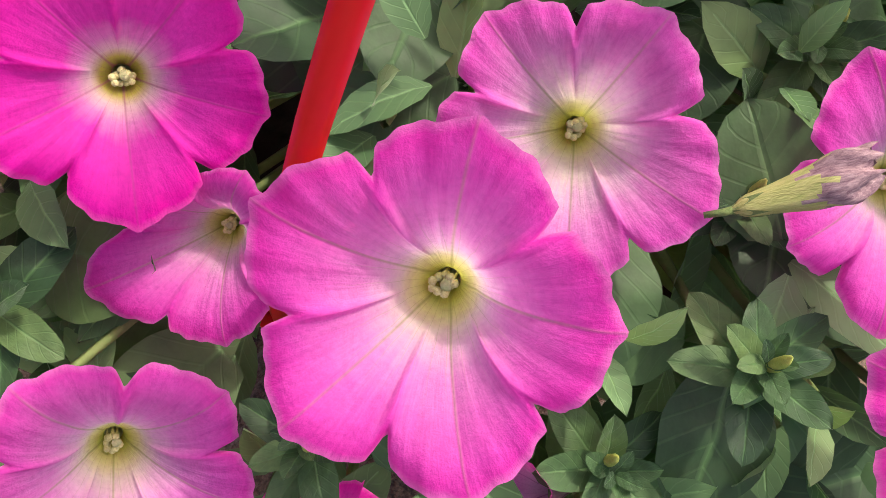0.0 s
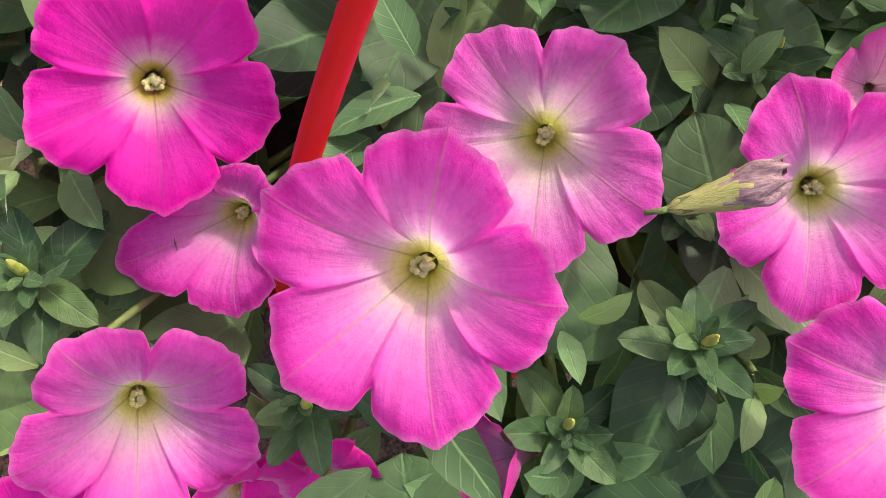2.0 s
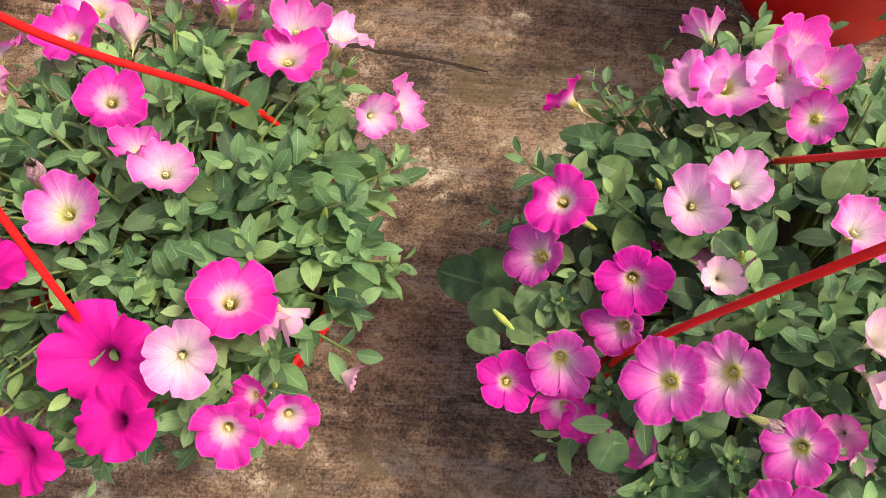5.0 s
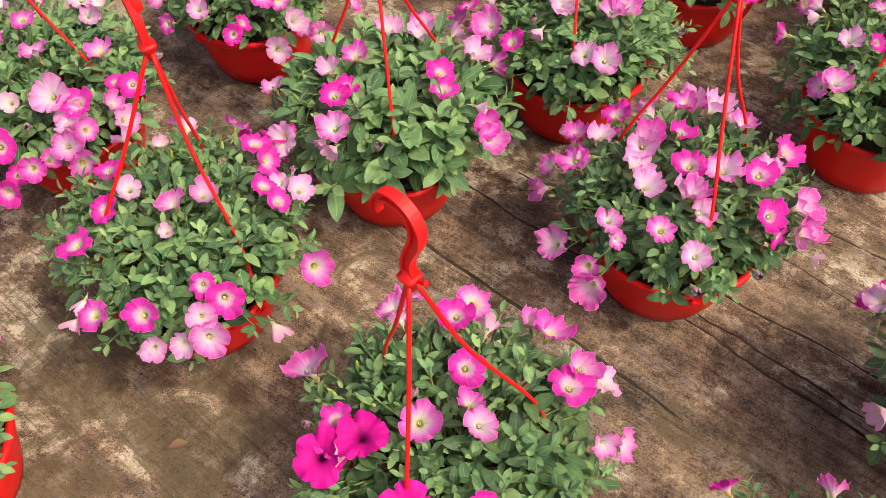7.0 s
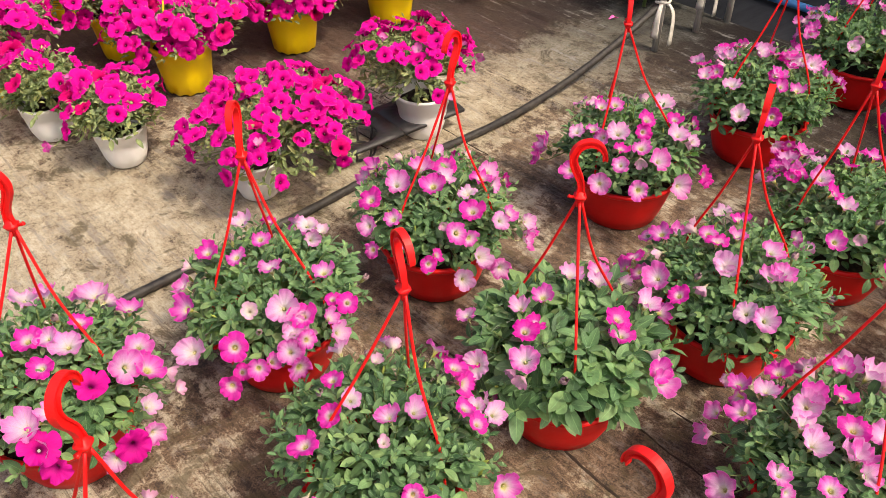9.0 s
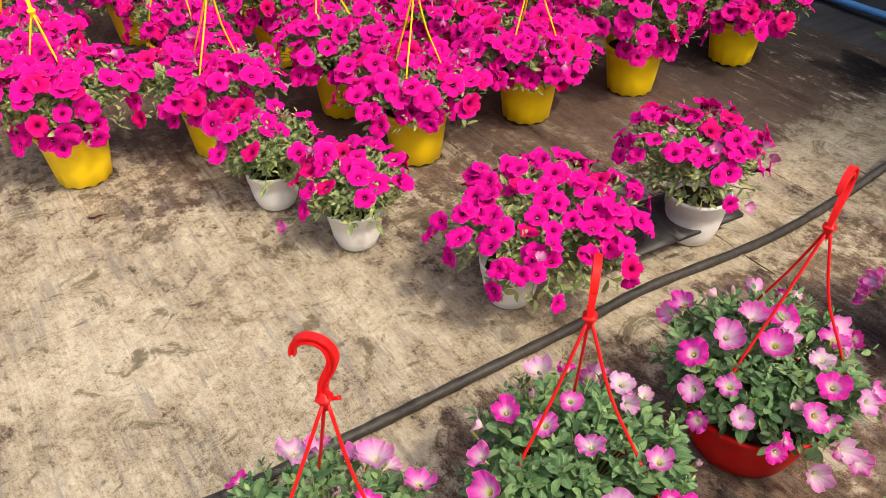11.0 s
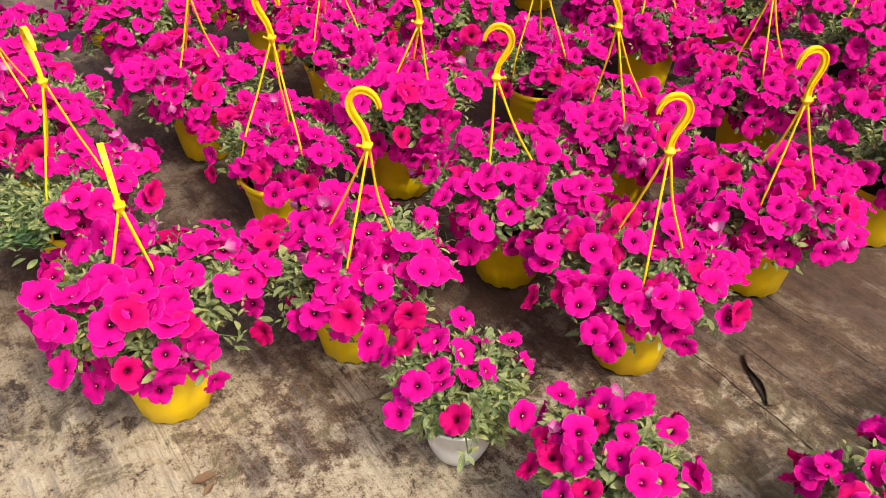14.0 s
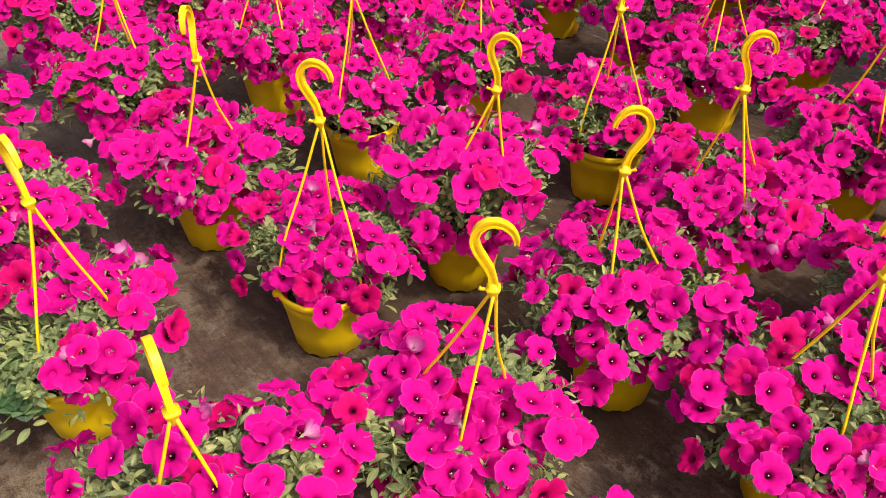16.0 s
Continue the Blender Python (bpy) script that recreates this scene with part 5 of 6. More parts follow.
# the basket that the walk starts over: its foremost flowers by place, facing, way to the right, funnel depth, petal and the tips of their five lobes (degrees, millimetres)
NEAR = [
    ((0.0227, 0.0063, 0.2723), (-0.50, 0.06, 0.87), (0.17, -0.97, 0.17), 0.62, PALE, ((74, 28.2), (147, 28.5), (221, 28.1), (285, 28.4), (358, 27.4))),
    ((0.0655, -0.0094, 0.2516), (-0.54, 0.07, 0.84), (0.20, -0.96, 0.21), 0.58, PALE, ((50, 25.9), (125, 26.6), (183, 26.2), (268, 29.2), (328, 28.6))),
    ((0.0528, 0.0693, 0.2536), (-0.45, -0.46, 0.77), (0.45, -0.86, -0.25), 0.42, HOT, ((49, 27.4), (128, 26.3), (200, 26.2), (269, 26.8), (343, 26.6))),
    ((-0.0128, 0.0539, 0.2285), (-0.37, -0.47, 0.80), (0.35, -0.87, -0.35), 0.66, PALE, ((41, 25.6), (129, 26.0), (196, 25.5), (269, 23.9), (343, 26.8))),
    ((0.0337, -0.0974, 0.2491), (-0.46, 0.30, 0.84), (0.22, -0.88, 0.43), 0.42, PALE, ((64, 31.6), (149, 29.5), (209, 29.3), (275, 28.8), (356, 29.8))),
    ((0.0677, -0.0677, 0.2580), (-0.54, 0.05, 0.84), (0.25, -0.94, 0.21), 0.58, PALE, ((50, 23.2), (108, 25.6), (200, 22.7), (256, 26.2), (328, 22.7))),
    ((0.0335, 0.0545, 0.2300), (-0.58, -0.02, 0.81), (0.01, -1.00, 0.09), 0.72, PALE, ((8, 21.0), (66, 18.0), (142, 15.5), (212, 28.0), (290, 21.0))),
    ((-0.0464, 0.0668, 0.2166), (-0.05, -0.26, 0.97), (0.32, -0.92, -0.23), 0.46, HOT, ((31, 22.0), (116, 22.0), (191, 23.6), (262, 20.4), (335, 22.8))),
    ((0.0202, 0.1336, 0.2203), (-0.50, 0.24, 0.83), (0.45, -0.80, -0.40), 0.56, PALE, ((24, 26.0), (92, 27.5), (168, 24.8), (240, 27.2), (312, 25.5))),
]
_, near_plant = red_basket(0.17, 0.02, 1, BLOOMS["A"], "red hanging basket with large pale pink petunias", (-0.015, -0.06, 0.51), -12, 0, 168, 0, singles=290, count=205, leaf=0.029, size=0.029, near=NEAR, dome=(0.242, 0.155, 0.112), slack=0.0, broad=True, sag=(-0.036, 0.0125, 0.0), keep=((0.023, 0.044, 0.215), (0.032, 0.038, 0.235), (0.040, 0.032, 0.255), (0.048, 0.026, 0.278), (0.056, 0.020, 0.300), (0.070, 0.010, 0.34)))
spent = child("wilted_flower", WILTED, near_plant, "pale green tube with a shrivelled purple end")
spent.matrix_basis = Matrix.Translation((0.0545 - 0.17, -0.036 - 0.02, 0.262)) @ Vector((0.008, -0.0175, 0.009)).to_track_quat("Z", "Y").to_matrix().to_4x4() @ Matrix.Scale(0.0142, 4)


# broad leaves between those flowers: place of the base, way of the tip, length
NEAR_LEAVES = [
    (0.083, 0.016, 0.232, 205, 0.028), (0.087, 0.041, 0.223, 150, 0.034), (0.045, -0.045, 0.215, 170, 0.027), (0.042, -0.056, 0.213, 250, 0.032), (0.007, -0.070, 0.202, 190, 0.032),
    (-0.026, -0.011, 0.194, 95, 0.029), (0.006, -0.049, 0.184, 185, 0.038), (0.089, -0.098, 0.229, 330, 0.037), (0.120, -0.103, 0.253, 175, 0.022), (0.107, -0.003, 0.225, 110, 0.030),
    (0.124, -0.029, 0.244, 220, 0.030), (0.114, -0.046, 0.240, 340, 0.026), (-0.035, 0.093, 0.205, 200, 0.025), (-0.024, 0.101, 0.209, 20, 0.023), (0.019, 0.110, 0.212, 260, 0.032),
    (0.071, 0.114, 0.230, 100, 0.030), (0.108, -0.033, 0.233, 250, 0.022), (0.009, -0.073, 0.203, 280, 0.028), (0.109, -0.117, 0.251, 100, 0.030), (0.129, -0.069, 0.243, 30, 0.027), (0.040, -0.085, 0.172, 200, 0.040), (0.030, -0.075, 0.165, 300, 0.040), (0.045, -0.110, 0.170, 160, 0.040),
    (0.045, -0.100, 0.150, 200, 0.045), (0.042, -0.126, 0.150, 188, 0.045), (0.004, -0.138, 0.142, 110, 0.045), (0.032, -0.088, 0.142, 242, 0.045), (0.004, 0.136, 0.155, 172, 0.045), (0.002, 0.118, 0.150, 208, 0.042), (-0.006, 0.152, 0.150, 200, 0.042),
]


def near_leaves(parent):
    rng = random.Random(31)
    across, along, out = Vector((0.326, -0.945, 0.017)), Vector((0.899, 0.316, 0.304)), Vector((-0.292, -0.084, 0.953))
    for k, (x, y, z, way, length) in enumerate(NEAR_LEAVES):
        d = across * math.cos(radians(way)) + along * math.sin(radians(way)) + out * rng.uniform(-0.05, 0.25)
        nrm = out + Vector([rng.uniform(-0.35, 0.35) for _ in range(3)])
        lf = child("leaf", LEAF_MESH[k % 4], parent)
        lf.matrix_basis = Matrix.Translation((x - 0.17, y - 0.02, z)) @ frame_for(d, nrm).to_4x4() @ Matrix.Diagonal((length, length * rng.uniform(0.98, 1.12), length, 1))


near_leaves(near_plant)
# smaller and half-hidden flowers of that basket: kind, place, facing, radius
for k, (kind, at, d, rad) in enumerate((
    (8, (0.005, -0.023, 0.205), (-0.4, 0.6, 0.5), 0.015), (1, (-0.014, 0.018, 0.195), (-0.5, -0.3, 0.6), 0.019), (1, (-0.023, 0.033, 0.198), (-0.6, -0.5, 0.5), 0.021),
    (8, (0.097, -0.075, 0.255), (-0.5, 0.1, 0.8), 0.014), (7, (0.097, -0.090, 0.250), (-0.3, -0.6, 0.6), 0.009), (0, (0.124, 0.046, 0.222), (-0.3, 0.5, 0.7), 0.024),
    (0, (0.152, -0.062, 0.236), (0.1, 0.3, 0.8), 0.022), (1, (0.102, 0.093, 0.224), (0.2, 0.2, 0.9), 0.020),
)):
    place_flower(near_plant, FLOWERS[kind][k % len(FLOWERS[kind])], Vector(at) - Vector((0.17, 0.02, 0)), d, rad, 0.7 * k)
for at, d in (((0.057, 0.132, 0.236), (0.2, -0.9, 0.2)), ((-0.028, 0.107, 0.229), (0.1, -0.9, 0.1)), ((0.10, 0.02, 0.226), (0.5, 0.3, 0.7))):
    b = child("bud", BUD, near_plant)
    b.matrix_basis = Matrix.Translation(Vector(at) - Vector((0.17, 0.02, 0))) @ Vector(d).to_track_quat("Z", "Y").to_matrix().to_4x4() @ Matrix.Scale(0.016, 4)


def sprig(parent, x, y, z, size, seed):
    """Leafy shoot tip: pairs of leaves that shrink towards a bud."""
    rng = random.Random(seed)
    axis = Vector((rng.uniform(-0.3, 0.1), rng.uniform(-0.2, 0.2), 1)).normalized()
    t1 = axis.orthogonal().normalized()
    t2 = axis.cross(t1)
    for k in range(14):
        a, h = k * 2.4 + seed, k / 13
        out = t1 * math.cos(a) + t2 * math.sin(a)
        d = (out + axis * (0.05 + 1.2 * h)).normalized()
        lf = child("leaf", LEAF_MESH[k % 4], parent)
        scale = size * (1.15 - 0.85 * h) * rng.uniform(0.85, 1.15)
        lf.matrix_basis = Matrix.Translation(Vector((x - 0.17, y - 0.02, z)) + axis * (0.012 * h)) @ frame_for(d, axis - d * axis.dot(d)).to_4x4() @ Matrix.Diagonal((scale, scale * 0.58, scale, 1))
    b = child("bud", BUD, parent)
    b.matrix_basis = Matrix.Translation(Vector((x - 0.17, y - 0.02, z + 0.010))) @ Matrix.Scale(0.0085, 4)


for k, (x, y, z, size) in enumerate(((0.037, -0.054, 0.230, 0.017), (0.106, -0.055, 0.232, 0.018), (0.003, 0.023, 0.212, 0.016), (0.100, 0.030, 0.218, 0.020), (0.016, -0.034, 0.206, 0.018), (0.072, -0.048, 0.222, 0.016), (0.085, 0.012, 0.214, 0.024), (0.0, -0.075, 0.222, 0.018), (0.11, -0.02, 0.228, 0.020), (0.012, 0.09, 0.222, 0.018))):
    sprig(near_plant, x, y, z, size, k)


# ---- magenta petunias ----
def magenta_plants(kind, domes, seeds, flowers, count, leaf, front=1.0):
    """A few whole pots, each with its own flowers, to be copied."""
    warp = narrowed(front)
    made = []
    for s, dome in zip(seeds, domes):
        rng = random.Random(s)
        thing = tagged(new("hanging_pot" if kind == "bucket" else "flower_pot"), *(("yellow plastic hanging pot full of magenta petunias", "flower pot", "yellow pots of magenta petunias") if kind == "bucket" else ("small white plastic pot of magenta petunias", "flower pot", "white pots of magenta petunias")))
        child("pot", POT[kind][0], thing, "yellow plastic bucket pot" if kind == "bucket" else "white plastic cup pot")
        child("soil", SOILS[kind], thing)
        n, heads = flowers, []
        bare = [dome_point(rng.uniform(0, 6.28), dome[0] * rng.uniform(0.2, 0.9), dome) for _ in range(5 if kind == "bucket" else 2)]
        for i in range(n):
            az = i * 2.39996 + rng.uniform(-0.4, 0.4)
            q = math.sqrt((i + 0.5) / n)
            if rng.random() < 0.08:
                continue
            p = dome_point(az, dome[0] * min(0.99, q * rng.uniform(0.95, 1.04)), dome)
            if any((p - g).length < 0.036 for g in bare):
                continue
            if q > 0.86:
                p.z -= rng.uniform(0, 0.035) * (1 if kind == "bucket" else 0.2)
                p.x, p.y = p.x * rng.uniform(0.95, 1.03), p.y * rng.uniform(0.95, 1.03)
            d = facing(p, dome, rng, 0.62, 0.2)
            p = warp(p)
            heads.append((p + d * rng.uniform(-0.026, 0.024), d, 0.0345 * rng.uniform(0.78, 1.14) * (1 if kind == "bucket" else 0.9 if flowers < 60 else 0.82), 4))
            if rng.random() < 0.09:
                e = (d + Vector([rng.uniform(-1.2, 1.2) for _ in range(3)])).normalized()
                heads.append((p + Vector([rng.uniform(-0.035, 0.035) for _ in range(3)]), e, 0.016 * rng.uniform(0.8, 1.1), 8))
        for k in range(8 if kind == "bucket" else 0):
            # flowers that hang over the rim on the aisle side
            az = radians(-72 + (k - 3.5) * 17 + rng.uniform(-6, 6))
            out = Vector((math.cos(az), math.sin(az), 0))
            d = (out + Vector((rng.uniform(-0.3, 0.3), rng.uniform(-0.3, 0.3), rng.uniform(0.1, 0.9)))).normalized()
            heads.append((out * rng.uniform(0.120, 0.160) + Vector((0, 0, rng.uniform(0.170, 0.225))), d, 0.0335 * rng.uniform(0.85, 1.1), 4))
        leafy = plant(thing, rng, (dome[0] * 0.88, dome[1] * 0.97, dome[2]), count, leaf, 0.6, clear=[(p, d, rad * 0.7) for p, d, rad, _ in heads], droop=0.02, slim=0.70, mat=LEAF_GREY, skirt=(0.088, 0.182, 40) if kind == "bucket" else (0.072, 0.116, 80), tufts=[(h[0] - h[1] * h[2] * 1.1, h[1]) for h in heads if math.hypot(h[0].x, h[0].y) > dome[0] * 0.92 and h[0].z > dome[2]], warp=warp)
        for p, d, rad, kin in heads:
            place_flower(leafy, rng.choice(FLOWERS[kin]), p, d, rad, rng.uniform(0, 6.28))
        made.append(thing)
    return made


def hang_on(thing, rng, turn, lean, start, style, shift=(0, 0)):
    hanger(thing, "bucket", YELLOW, (shift[0], shift[1], 0.517 + rng.uniform(-0.01, 0.01)), turn, lean, start, style, 0.012)


BUCKET_DOMES = ((0.240, 0.180, 0.196), (0.252, 0.126, 0.176), (0.254, 0.160, 0.174), (0.248, 0.124, 0.178), (0.250, 0.134, 0.174))
buckets = magenta_plants("bucket", BUCKET_DOMES, (101, 102, 103, 104, 105), 84, 210, 0.030, 0.80)
YELLOW_AT = [
    (-2.35, 1.945), (-2.02, 2.178), (-1.71, 2.49), (-1.41, 2.255), (-1.11, 2.57), (-0.78, 2.83), (-0.42, 3.14),
    (-2.32, 2.572), (-2.36, 3.22), (-2.68, 2.89), (-2.05, 2.81), (-1.70, 3.19), (-2.07, 3.50), (-1.37, 3.55), (-1.07, 3.16),
    (-1.56, 3.82), (-1.81, 4.22), (-1.16, 4.30), (-2.74, 2.30), (-1.45, 2.86), (-0.75, 3.48), (-3.05, 2.62), (-3.02, 3.24),
    (-2.70, 3.54), (-2.38, 3.86), (-2.06, 4.16), (-1.02, 3.84), (-2.72, 4.18), (-1.42, 4.50), (-2.40, 4.50), (0.80, 1.62), (-3.10, 1.98), (-3.36, 2.92), (-3.38, 2.32), (-3.05, 3.86), (-3.36, 3.56),
]
rng = random.Random(77)
for i, (x, y) in enumerate(YELLOW_AT):
    src = buckets[i % 5]
    if i < 5:
        src.matrix_basis = pose(x, y, 0, 0, 0, 0)
for i, (x, y) in enumerate(YELLOW_AT):
    if i >= 5:
        buckets.append(copy_thing(buckets[1 if i == 7 else i % 5], pose(x, y, 0, 0, 0, rng.uniform(-38, 38))))
for i in (8, 11):
    for ob in buckets[i].children:
        if ob.name.startswith("petunia_plant"):
            ob.location = Matrix.Rotation(-buckets[i].matrix_basis.to_euler().z, 3, "Z") @ Vector((0.0, 0.045, 0.028))
            ob.scale = (0.86, 0.86, 0.9)
# a plant drawn back from the front of its pot
for ob in buckets[7].children:
    if ob.name.startswith("petunia_plant"):
        ob.location = Matrix.Rotation(-buckets[7].matrix_basis.to_euler().z, 3, "Z") @ Vector((0.0, 0.048, 0.004))
        ob.scale = (0.92, 0.80, 0.92)


def leafy_shoot(thing, at, size, mat, seed, label):
    """Rosettes of leaves with no flower open, as one soft part of a pot."""
    rng = random.Random(seed)
    leaves, stems = [], []
    for x, y, z in at:
        p = Vector((x, y, z))
        axis = Vector((rng.uniform(-0.3, 0.3), rng.uniform(-0.3, 0.3), 1)).normalized()
        t1 = axis.orthogonal().normalized()
        t2 = axis.cross(t1)
        stems.append((Vector((x * 0.4, y * 0.4, z - 0.05)), Vector((x * 0.8, y * 0.8, z - 0.02)), p))
        for k in range(13):
            h = k / 12
            out = t1 * math.cos(k * 2.4 + seed) + t2 * math.sin(k * 2.4 + seed)
            d = (out + axis * (0.1 + 1.1 * h)).normalized()
            leaves.append((p + axis * 0.014 * h, d, axis - d * axis.dot(d), size * (1.15 - 0.75 * h) * rng.uniform(0.8, 1.2), k))
    ob = child("leafy_shoot", joined_foliage("leafy_shoot", leaves, stems, rng, 1.1, mat), thing, label)
    return tagged(ob, label, kind="stuff")


for i in (8, 11):
    back = Matrix.Rotation(-buckets[i].matrix_basis.to_euler().z, 3, "Z")
    at = [back @ Vector((math.cos(radians(a)) * r, math.sin(radians(a)) * r, 0.200 + 0.03 * (r < 0.09))) for a, r in ((-165, 0.10), (-140, 0.105), (-118, 0.10), (-96, 0.105), (-74, 0.10), (-50, 0.105), (-28, 0.10), (-5, 0.10), (-150, 0.06), (-105, 0.06), (-60, 0.06), (-20, 0.06))]
    leafy_shoot(buckets[i], at, 0.030, LEAF_GREY, i, "grey-green leafy shoots at the rim")
back = Matrix.Rotation(-buckets[18].matrix_basis.to_euler().z, 3, "Z")
for ob in buckets[18].children:
    if ob.name.startswith("petunia_plant"):
        for bloom in list(ob.children):
            p = back.inverted() @ bloom.matrix_basis.translation
            if p.y < -0.015 and -0.16 < p.x < 0.06:
                bpy.data.objects.remove(bloom)
leafy_shoot(buckets[18], [back @ Vector((x + 2.74, y - 2.30, z)) for x, y, z in ((-2.769, 2.226, 0.225), (-2.815, 2.190, 0.215), (-2.719, 2.205, 0.220), (-2.765, 2.165, 0.205), (-2.85, 2.225, 0.215), (-2.70, 2.250, 0.235), (-2.80, 2.140, 0.190), (-2.735, 2.135, 0.195))], 0.046, LEAF, 18, "fresh green leafy shoots without flowers")
# collar shift in x and y, and the way each known hook turns; the others hang as they may
HUNG = {0: (0.015, -0.013, 127), 1: (0.058, 0.004, 178), 2: (-0.05, 0.004, 5), 3: (0.006, 0.018, 12), 4: (-0.003, -0.024, 20), 7: (0.018, 0.026, 175), 10: (0.062, -0.035, 170), 19: (-0.057, -0.057, 178), 9: (0.067, -0.068, 95), 18: (0.037, 0.0, 140)}
for i, thing in enumerate(buckets):
    spin = math.degrees(thing.matrix_basis.to_euler().z)
    sx, sy, turn = HUNG.get(i, (rng.uniform(-0.03, 0.03), rng.uniform(-0.03, 0.03), rng.choice((0, 20, 170, 190, 90))))
    shift = Matrix.Rotation(radians(-spin), 2) @ Vector((sx, sy))
    hang_on(thing, rng, turn - spin, rng.uniform(-6, 6), rng.uniform(0, 120), 1, shift)

cups = magenta_plants("cup", ((0.160, 0.138, 0.126),) * 2, (201, 202), 31, 170, 0.029)
cups[0].matrix_basis = pose(-1.462, 1.80, 0)
cups[1].matrix_basis = pose(-1.738, 1.93, 0, 0, 0, 40)
wide = magenta_plants("cup", ((0.262, 0.165, 0.122),), (203,), 128, 220, 0.027)
third = magenta_plants("cup", ((0.200, 0.160, 0.155),), (204,), 78, 160, 0.027)
wide[0].matrix_basis = pose(-1.035, 1.66, 0)
third[0].matrix_basis = pose(-0.600, 2.00, 0, 0, 0, 70)
for ob in wide[0].children:
    if ob.name.startswith("petunia_plant"):
        ob.location = (0.070, 0.040, 0.006)
for ob in third[0].children:
    if ob.name.startswith("petunia_plant"):
        ob.location = (0.008, 0.035, 0.008)
    else:
        ob.scale = (1.1, 1.1, 1.2)


# ---- carrying tray, hose and the corner by the posts ----
def carry_tray():
    thing = tagged(new("carry_tray"), "black plastic plant carrying tray round white pots", "plant tray")
    a = math.atan2(0.36, 0.42)
    thing.matrix_basis = pose(-0.70, 1.945, 0, 0, 0, math.degrees(a))
    bm = bmesh.new()
    L, W, n = 0.21, 0.088, 28
    holes = [-0.115, 0.115]
    rings = []
    for hx in holes:
        inner = [bm.verts.new((hx + 0.062 * math.cos(math.tau * k / n), 0.062 * math.sin(math.tau * k / n), 0.068)) for k in range(n)]
        outer = []
        for k in range(n):
            c, s = math.cos(math.tau * k / n), math.sin(math.tau * k / n)
            q = 1 / max(abs(c) / 0.115, abs(s) / W)
            outer.append(bm.verts.new((hx + c * q, s * q, 0.068)))
        for k in range(n):
            bm.faces.new((inner[k], outer[k], outer[(k + 1) % n], inner[(k + 1) % n]))
    r = bmesh.ops.extrude_face_region(bm, geom=list(bm.faces))
    bmesh.ops.translate(bm, vec=(0, 0, -0.010), verts=[v for v in r["geom"] if isinstance(v, bmesh.types.BMVert)])
    bmesh.ops.recalc_face_normals(bm, faces=bm.faces)
    part("tray_top", bm, BLACK, thing)
    for hx in holes:
        for k in range(8):
            ang = math.tau * k / 8 + 0.2
            c, s = math.cos(ang), math.sin(ang)
            v, f = sweep([(hx + 0.066 * c, 0.066 * s, 0.062), (hx + 0.060 * c, 0.060 * s, 0.03), (hx + 0.052 * c, 0.052 * s, 0.003)], 0.0035, 6)
            child("rib", mesh_from("rib", v, f, [BLACK]), thing)
        v, f = sweep([(hx + 0.052 * math.cos(math.tau * k / 24), 0.052 * math.sin(math.tau * k / 24), 0.004) for k in range(25)], 0.0036, 6)
        child("foot_ring", mesh_from("foot_ring", v, f, [BLACK]), thing)


carry_tray()

hose_line = smooth_path([(-2.6, 0.15, 0.009), (-2.1, 0.5, 0.009), (-1.661, 0.843, 0.009), (-1.461, 1.003, 0.009), (-1.262, 1.191, 0.009), (-1.092, 1.358, 0.009), (-0.881, 1.565, 0.009), (-0.711, 1.744, 0.009), (-0.40, 2.005, 0.011), (-0.16, 2.25, 0.030), (0.05, 2.46, 0.095), (0.20, 2.60, 0.165), (0.38, 2.76, 0.205), (0.44, 2.815, 0.208)], 10)
v, f = sweep(hose_line, [0.0125 + 0.0008 * math.sin(i * 1.7) for i in range(len(hose_line))], 12)
tagged(new("water_hose", mesh_from("water_hose", v, f, [HOSE])), "dusty black rubber water hose tied up on two stakes", "hose")


def stake(x, y, h, lean, rag_mat, label):
    thing = tagged(new("stake"), label, "stake", "stakes that carry the hose")
    thing.location = (x, y, 0)
    line = [(0, 0, -0.03), (lean[0] * 0.5, lean[1] * 0.5, h * 0.5), (lean[0], lean[1], h)]
    v, f = sweep(line, [0.013, 0.0125, 0.011], 9)
    child("post", mesh_from("post", v, f, [WOOD]), thing)
    rng = random.Random(int(h * 1000))
    pts = [(lean[0] + 0.024 * math.cos(k * 1.1), lean[1] + 0.024 * math.sin(k * 1.1), h - 0.03 + 0.004 * k + rng.uniform(-0.006, 0.006)) for k in range(16)]
    v, f = sweep(smooth_path(pts, 4), 0.0065, 7, 0.6)
    child("rag_knot", mesh_from("rag_knot", v, f, [rag_mat]), thing)
    for k in range(2):
        a = -2.0 + 1.2 * k
        pts = [(lean[0] + 0.02 * math.cos(a), lean[1] + 0.02 * math.sin(a), h - 0.01), (lean[0] + 0.05 * math.cos(a), lean[1] + 0.05 * math.sin(a), h - 0.05), (lean[0] + 0.055 * math.cos(a), lean[1] + 0.055 * math.sin(a), h - 0.13 - 0.03 * k)]
        v, f = sweep(smooth_path(pts, 5), [0.006 + 0.008 * i / 10 for i in range(11)], 6, 0.2)
        child("rag_end", mesh_from("rag_end", v, f, [RAG]), thing)
    return thing


stake(0.21, 2.60, 0.195, (0.0, 0.0), RAG, "grey wooden stake with a white rag tied round a hose")
stake(0.39, 2.77, 0.235, (0.005, 0.0), ORANGE_RAG, "grey wooden stake with an orange rag tied round a hose")
stake(0.53, 2.86, 0.32, (0.0, 0.02), RAG, "grey wooden stake with a pale rag")


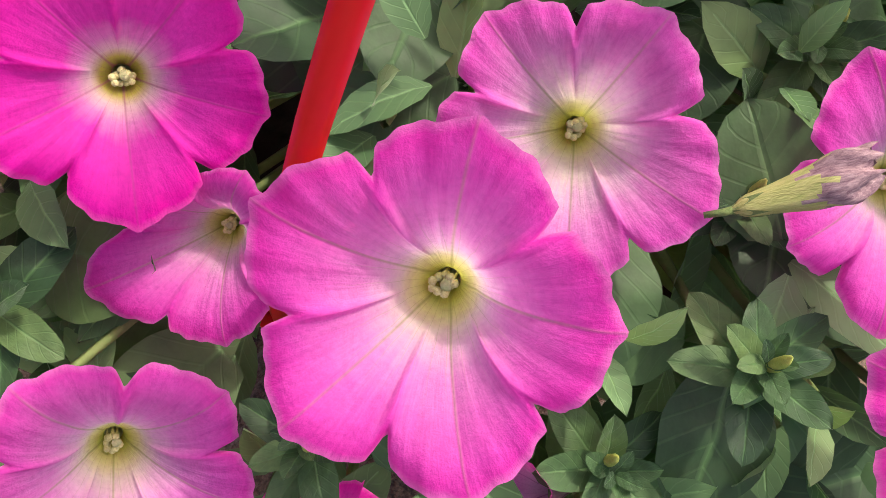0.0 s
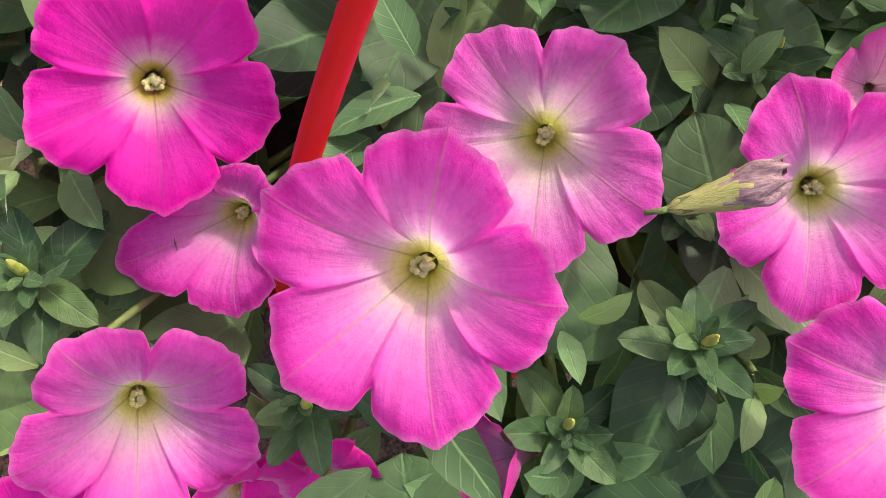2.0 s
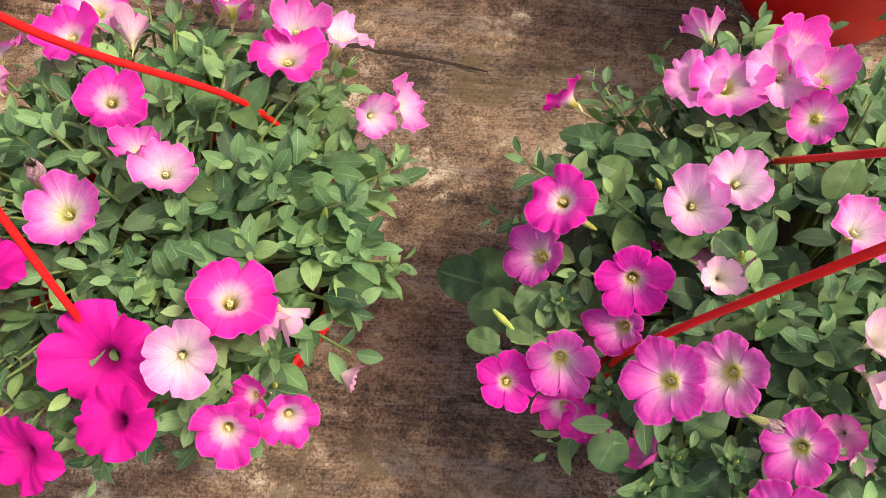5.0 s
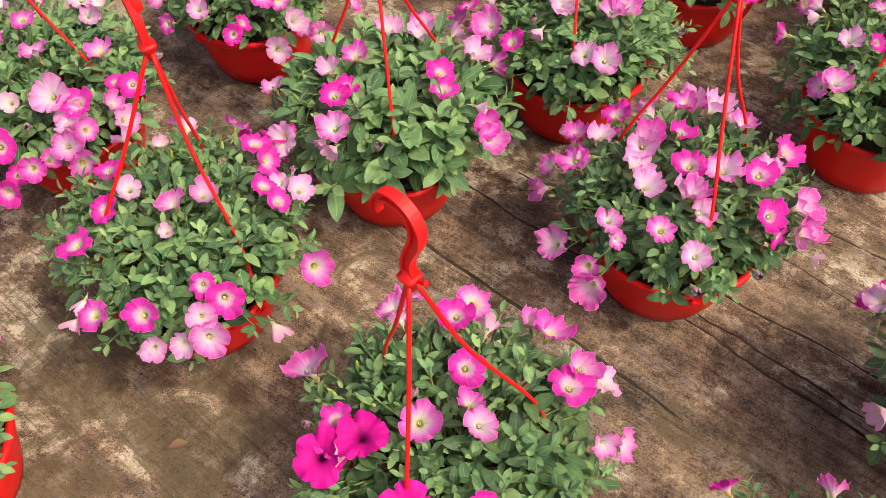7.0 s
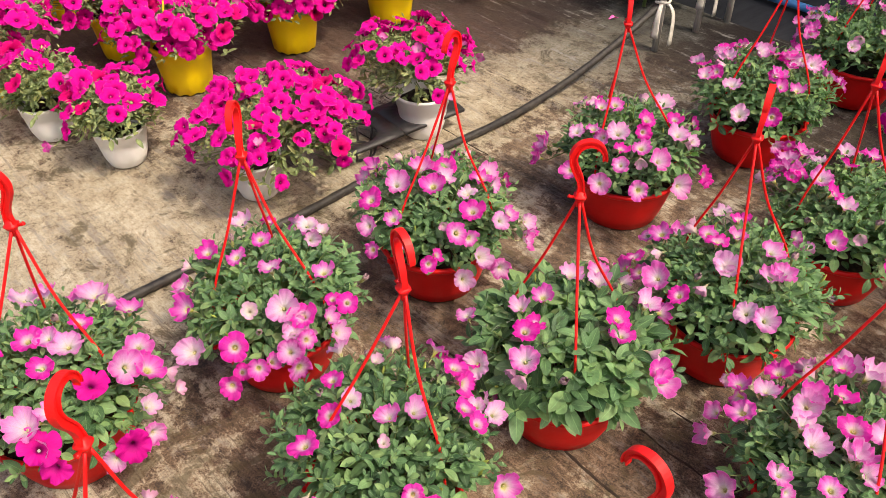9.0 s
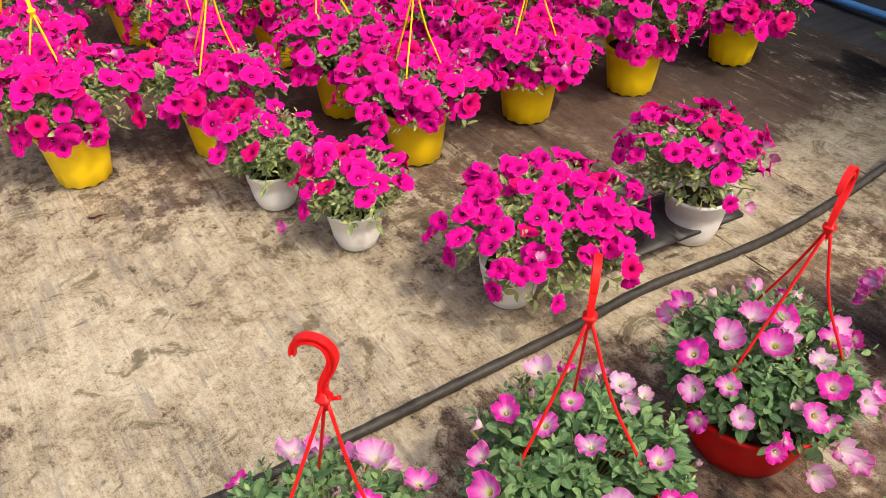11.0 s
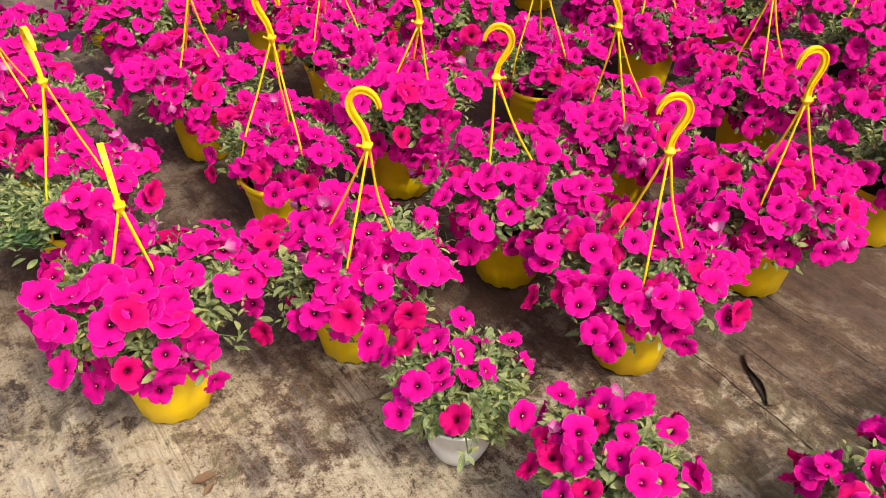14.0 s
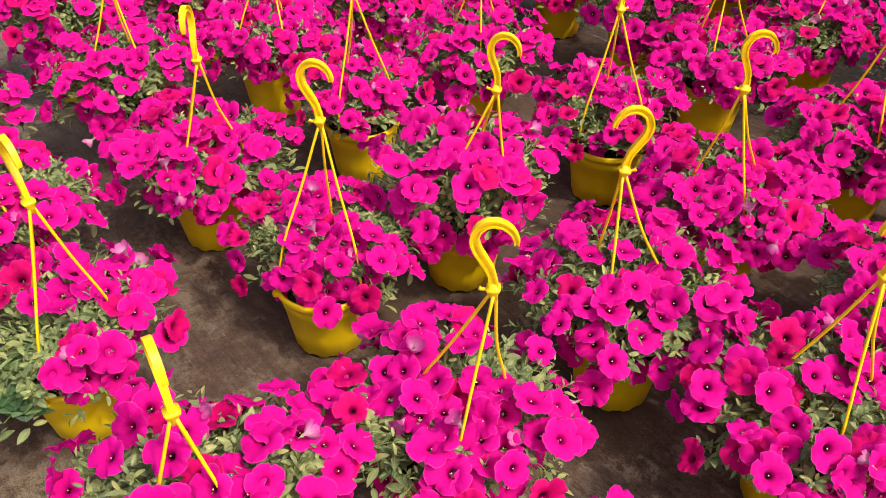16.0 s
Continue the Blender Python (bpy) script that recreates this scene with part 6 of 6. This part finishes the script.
def broad_leaf_plant():
    thing = tagged(new("broad_leaf_plant"), "broad-leaved green plant growing by the black film", "plant")
    thing.location = (0.225, 2.99, 0)
    rng = random.Random(8)
    t = leaf_template(12, 6, 0.35, 0.12, 0.6)
    me = mesh_from("broad_leaf", t[0], t[1], [LEAF_ONE], uvs=t[2])
    for k in range(11):
        a = k * 2.4
        h = 0.06 + 0.02 * k
        top = Vector((0.03 * math.cos(a), 0.03 * math.sin(a), h))
        out = Vector((math.cos(a), math.sin(a), 0.5 + 0.05 * k)).normalized()
        lf = child("leaf", me, thing)
        size = rng.uniform(0.15, 0.21)
        lf.matrix_basis = Matrix.Translation(top) @ frame_for(out, (0, 0, 1)).to_4x4() @ Matrix.Scale(size, 4)
    v, f = sweep([(0, 0, -0.02), (0.01, 0, 0.15), (0.0, 0.01, 0.30)], [0.008, 0.007, 0.004], 8)
    child("stem", mesh_from("stem", v, f, [STEM]), thing)


broad_leaf_plant()


def back_edge():
    """Low bank of black film, a blue pipe along it, and the hanging film behind."""
    a, b = Vector((-1.9, 5.36, 0)), Vector((2.5, 0.96, 0))
    d = (b - a).normalized()
    nrm = Vector((-d.y, d.x, 0))
    if nrm.y < 0:
        nrm = -nrm
    rng = random.Random(4)
    prof = [(-0.06, -0.02), (-0.01, 0.015), (0.04, 0.055), (0.12, 0.070), (0.20, 0.075), (0.24, 0.30), (0.26, 0.9), (0.28, 1.8)]
    verts, faces = [], []
    N = 60
    for i in range(N + 1):
        p = a.lerp(b, i / N)
        for k, (o, z) in enumerate(prof):
            w = 0.02 * noise.noise((i * 0.31, k * 0.7, 2.0)) + 0.012 * noise.noise((i * 0.9, k * 1.7, 5.0))
            verts.append(p + nrm * (o + w) + Vector((0, 0, z + (w * 0.6 if k else 0))))
    m = len(prof)
    for i in range(N):
        for k in range(m - 1):
            q = i * m + k
            faces.append((q, q + m, q + m + 1, q + 1))
    ob = new("wall_back", mesh_from("wall_back", verts, faces, [FILM]))
    tagged(ob, "wrinkled black plastic film hanging behind a low bank", "wall", kind="structure")
    line = [a.lerp(b, t) + nrm * 0.075 + Vector((0, 0, 0.092 + 0.004 * math.sin(t * 30))) for t in [i / 40 for i in range(41)]]
    v, f = sweep(line, 0.015, 14)
    tagged(new("water_pipe", mesh_from("water_pipe", v, f, [BLUE])), "blue plastic pipe lying along the black film", "pipe")


back_edge()


# ---- fallen leaves and petals ----
def fallen(name, mat, x, y, turn, size, label, category, seed):
    """A curled dry leaf or petal lying on the cloth."""
    rng = random.Random(seed)
    t = leaf_template(8, 4, 0.10, 0.5, 0.5, 0.8)
    verts = [(u, v, w + 0.05 * math.sin(9 * u + seed) + 0.04 * rng.uniform(-1, 1) + 0.03) for u, v, w in t[0]]
    low = min(v[2] for v in verts)
    ob = new(name, mesh_from(name, [(a, b, c - low) for a, b, c in verts], t[1], [mat], uvs=t[2]))
    ob.matrix_basis = pose(x, y, 0.0005, 0, 0, turn) @ Matrix.Scale(size, 4)
    return tagged(ob, label, category, "litter on the ground cloth")


DRY = "curled brown dry leaf lying on the ground cloth"
for k, (x, y, turn, size) in enumerate(((0.409, 0.679, 100, 0.040), (-2.225, 1.745, 35, 0.050), (-2.19, 1.725, 80, 0.032), (-0.62, 0.43, 10, 0.030), (0.36, 0.55, 200, 0.022), (-0.02, 2.30, 60, 0.03))):
    fallen("dry_leaf", LEAF_DRY, x, y, turn, size, DRY, "leaf", k)
for k, (x, y, turn, size) in enumerate(((0.07, 2.85, 20, 0.042), (-0.092, 1.393, 140, 0.030))):
    fallen("fallen_petal", VIVID_FALLEN, x, y, turn, size, "pink petal fallen on the ground cloth", "petal", k + 10)
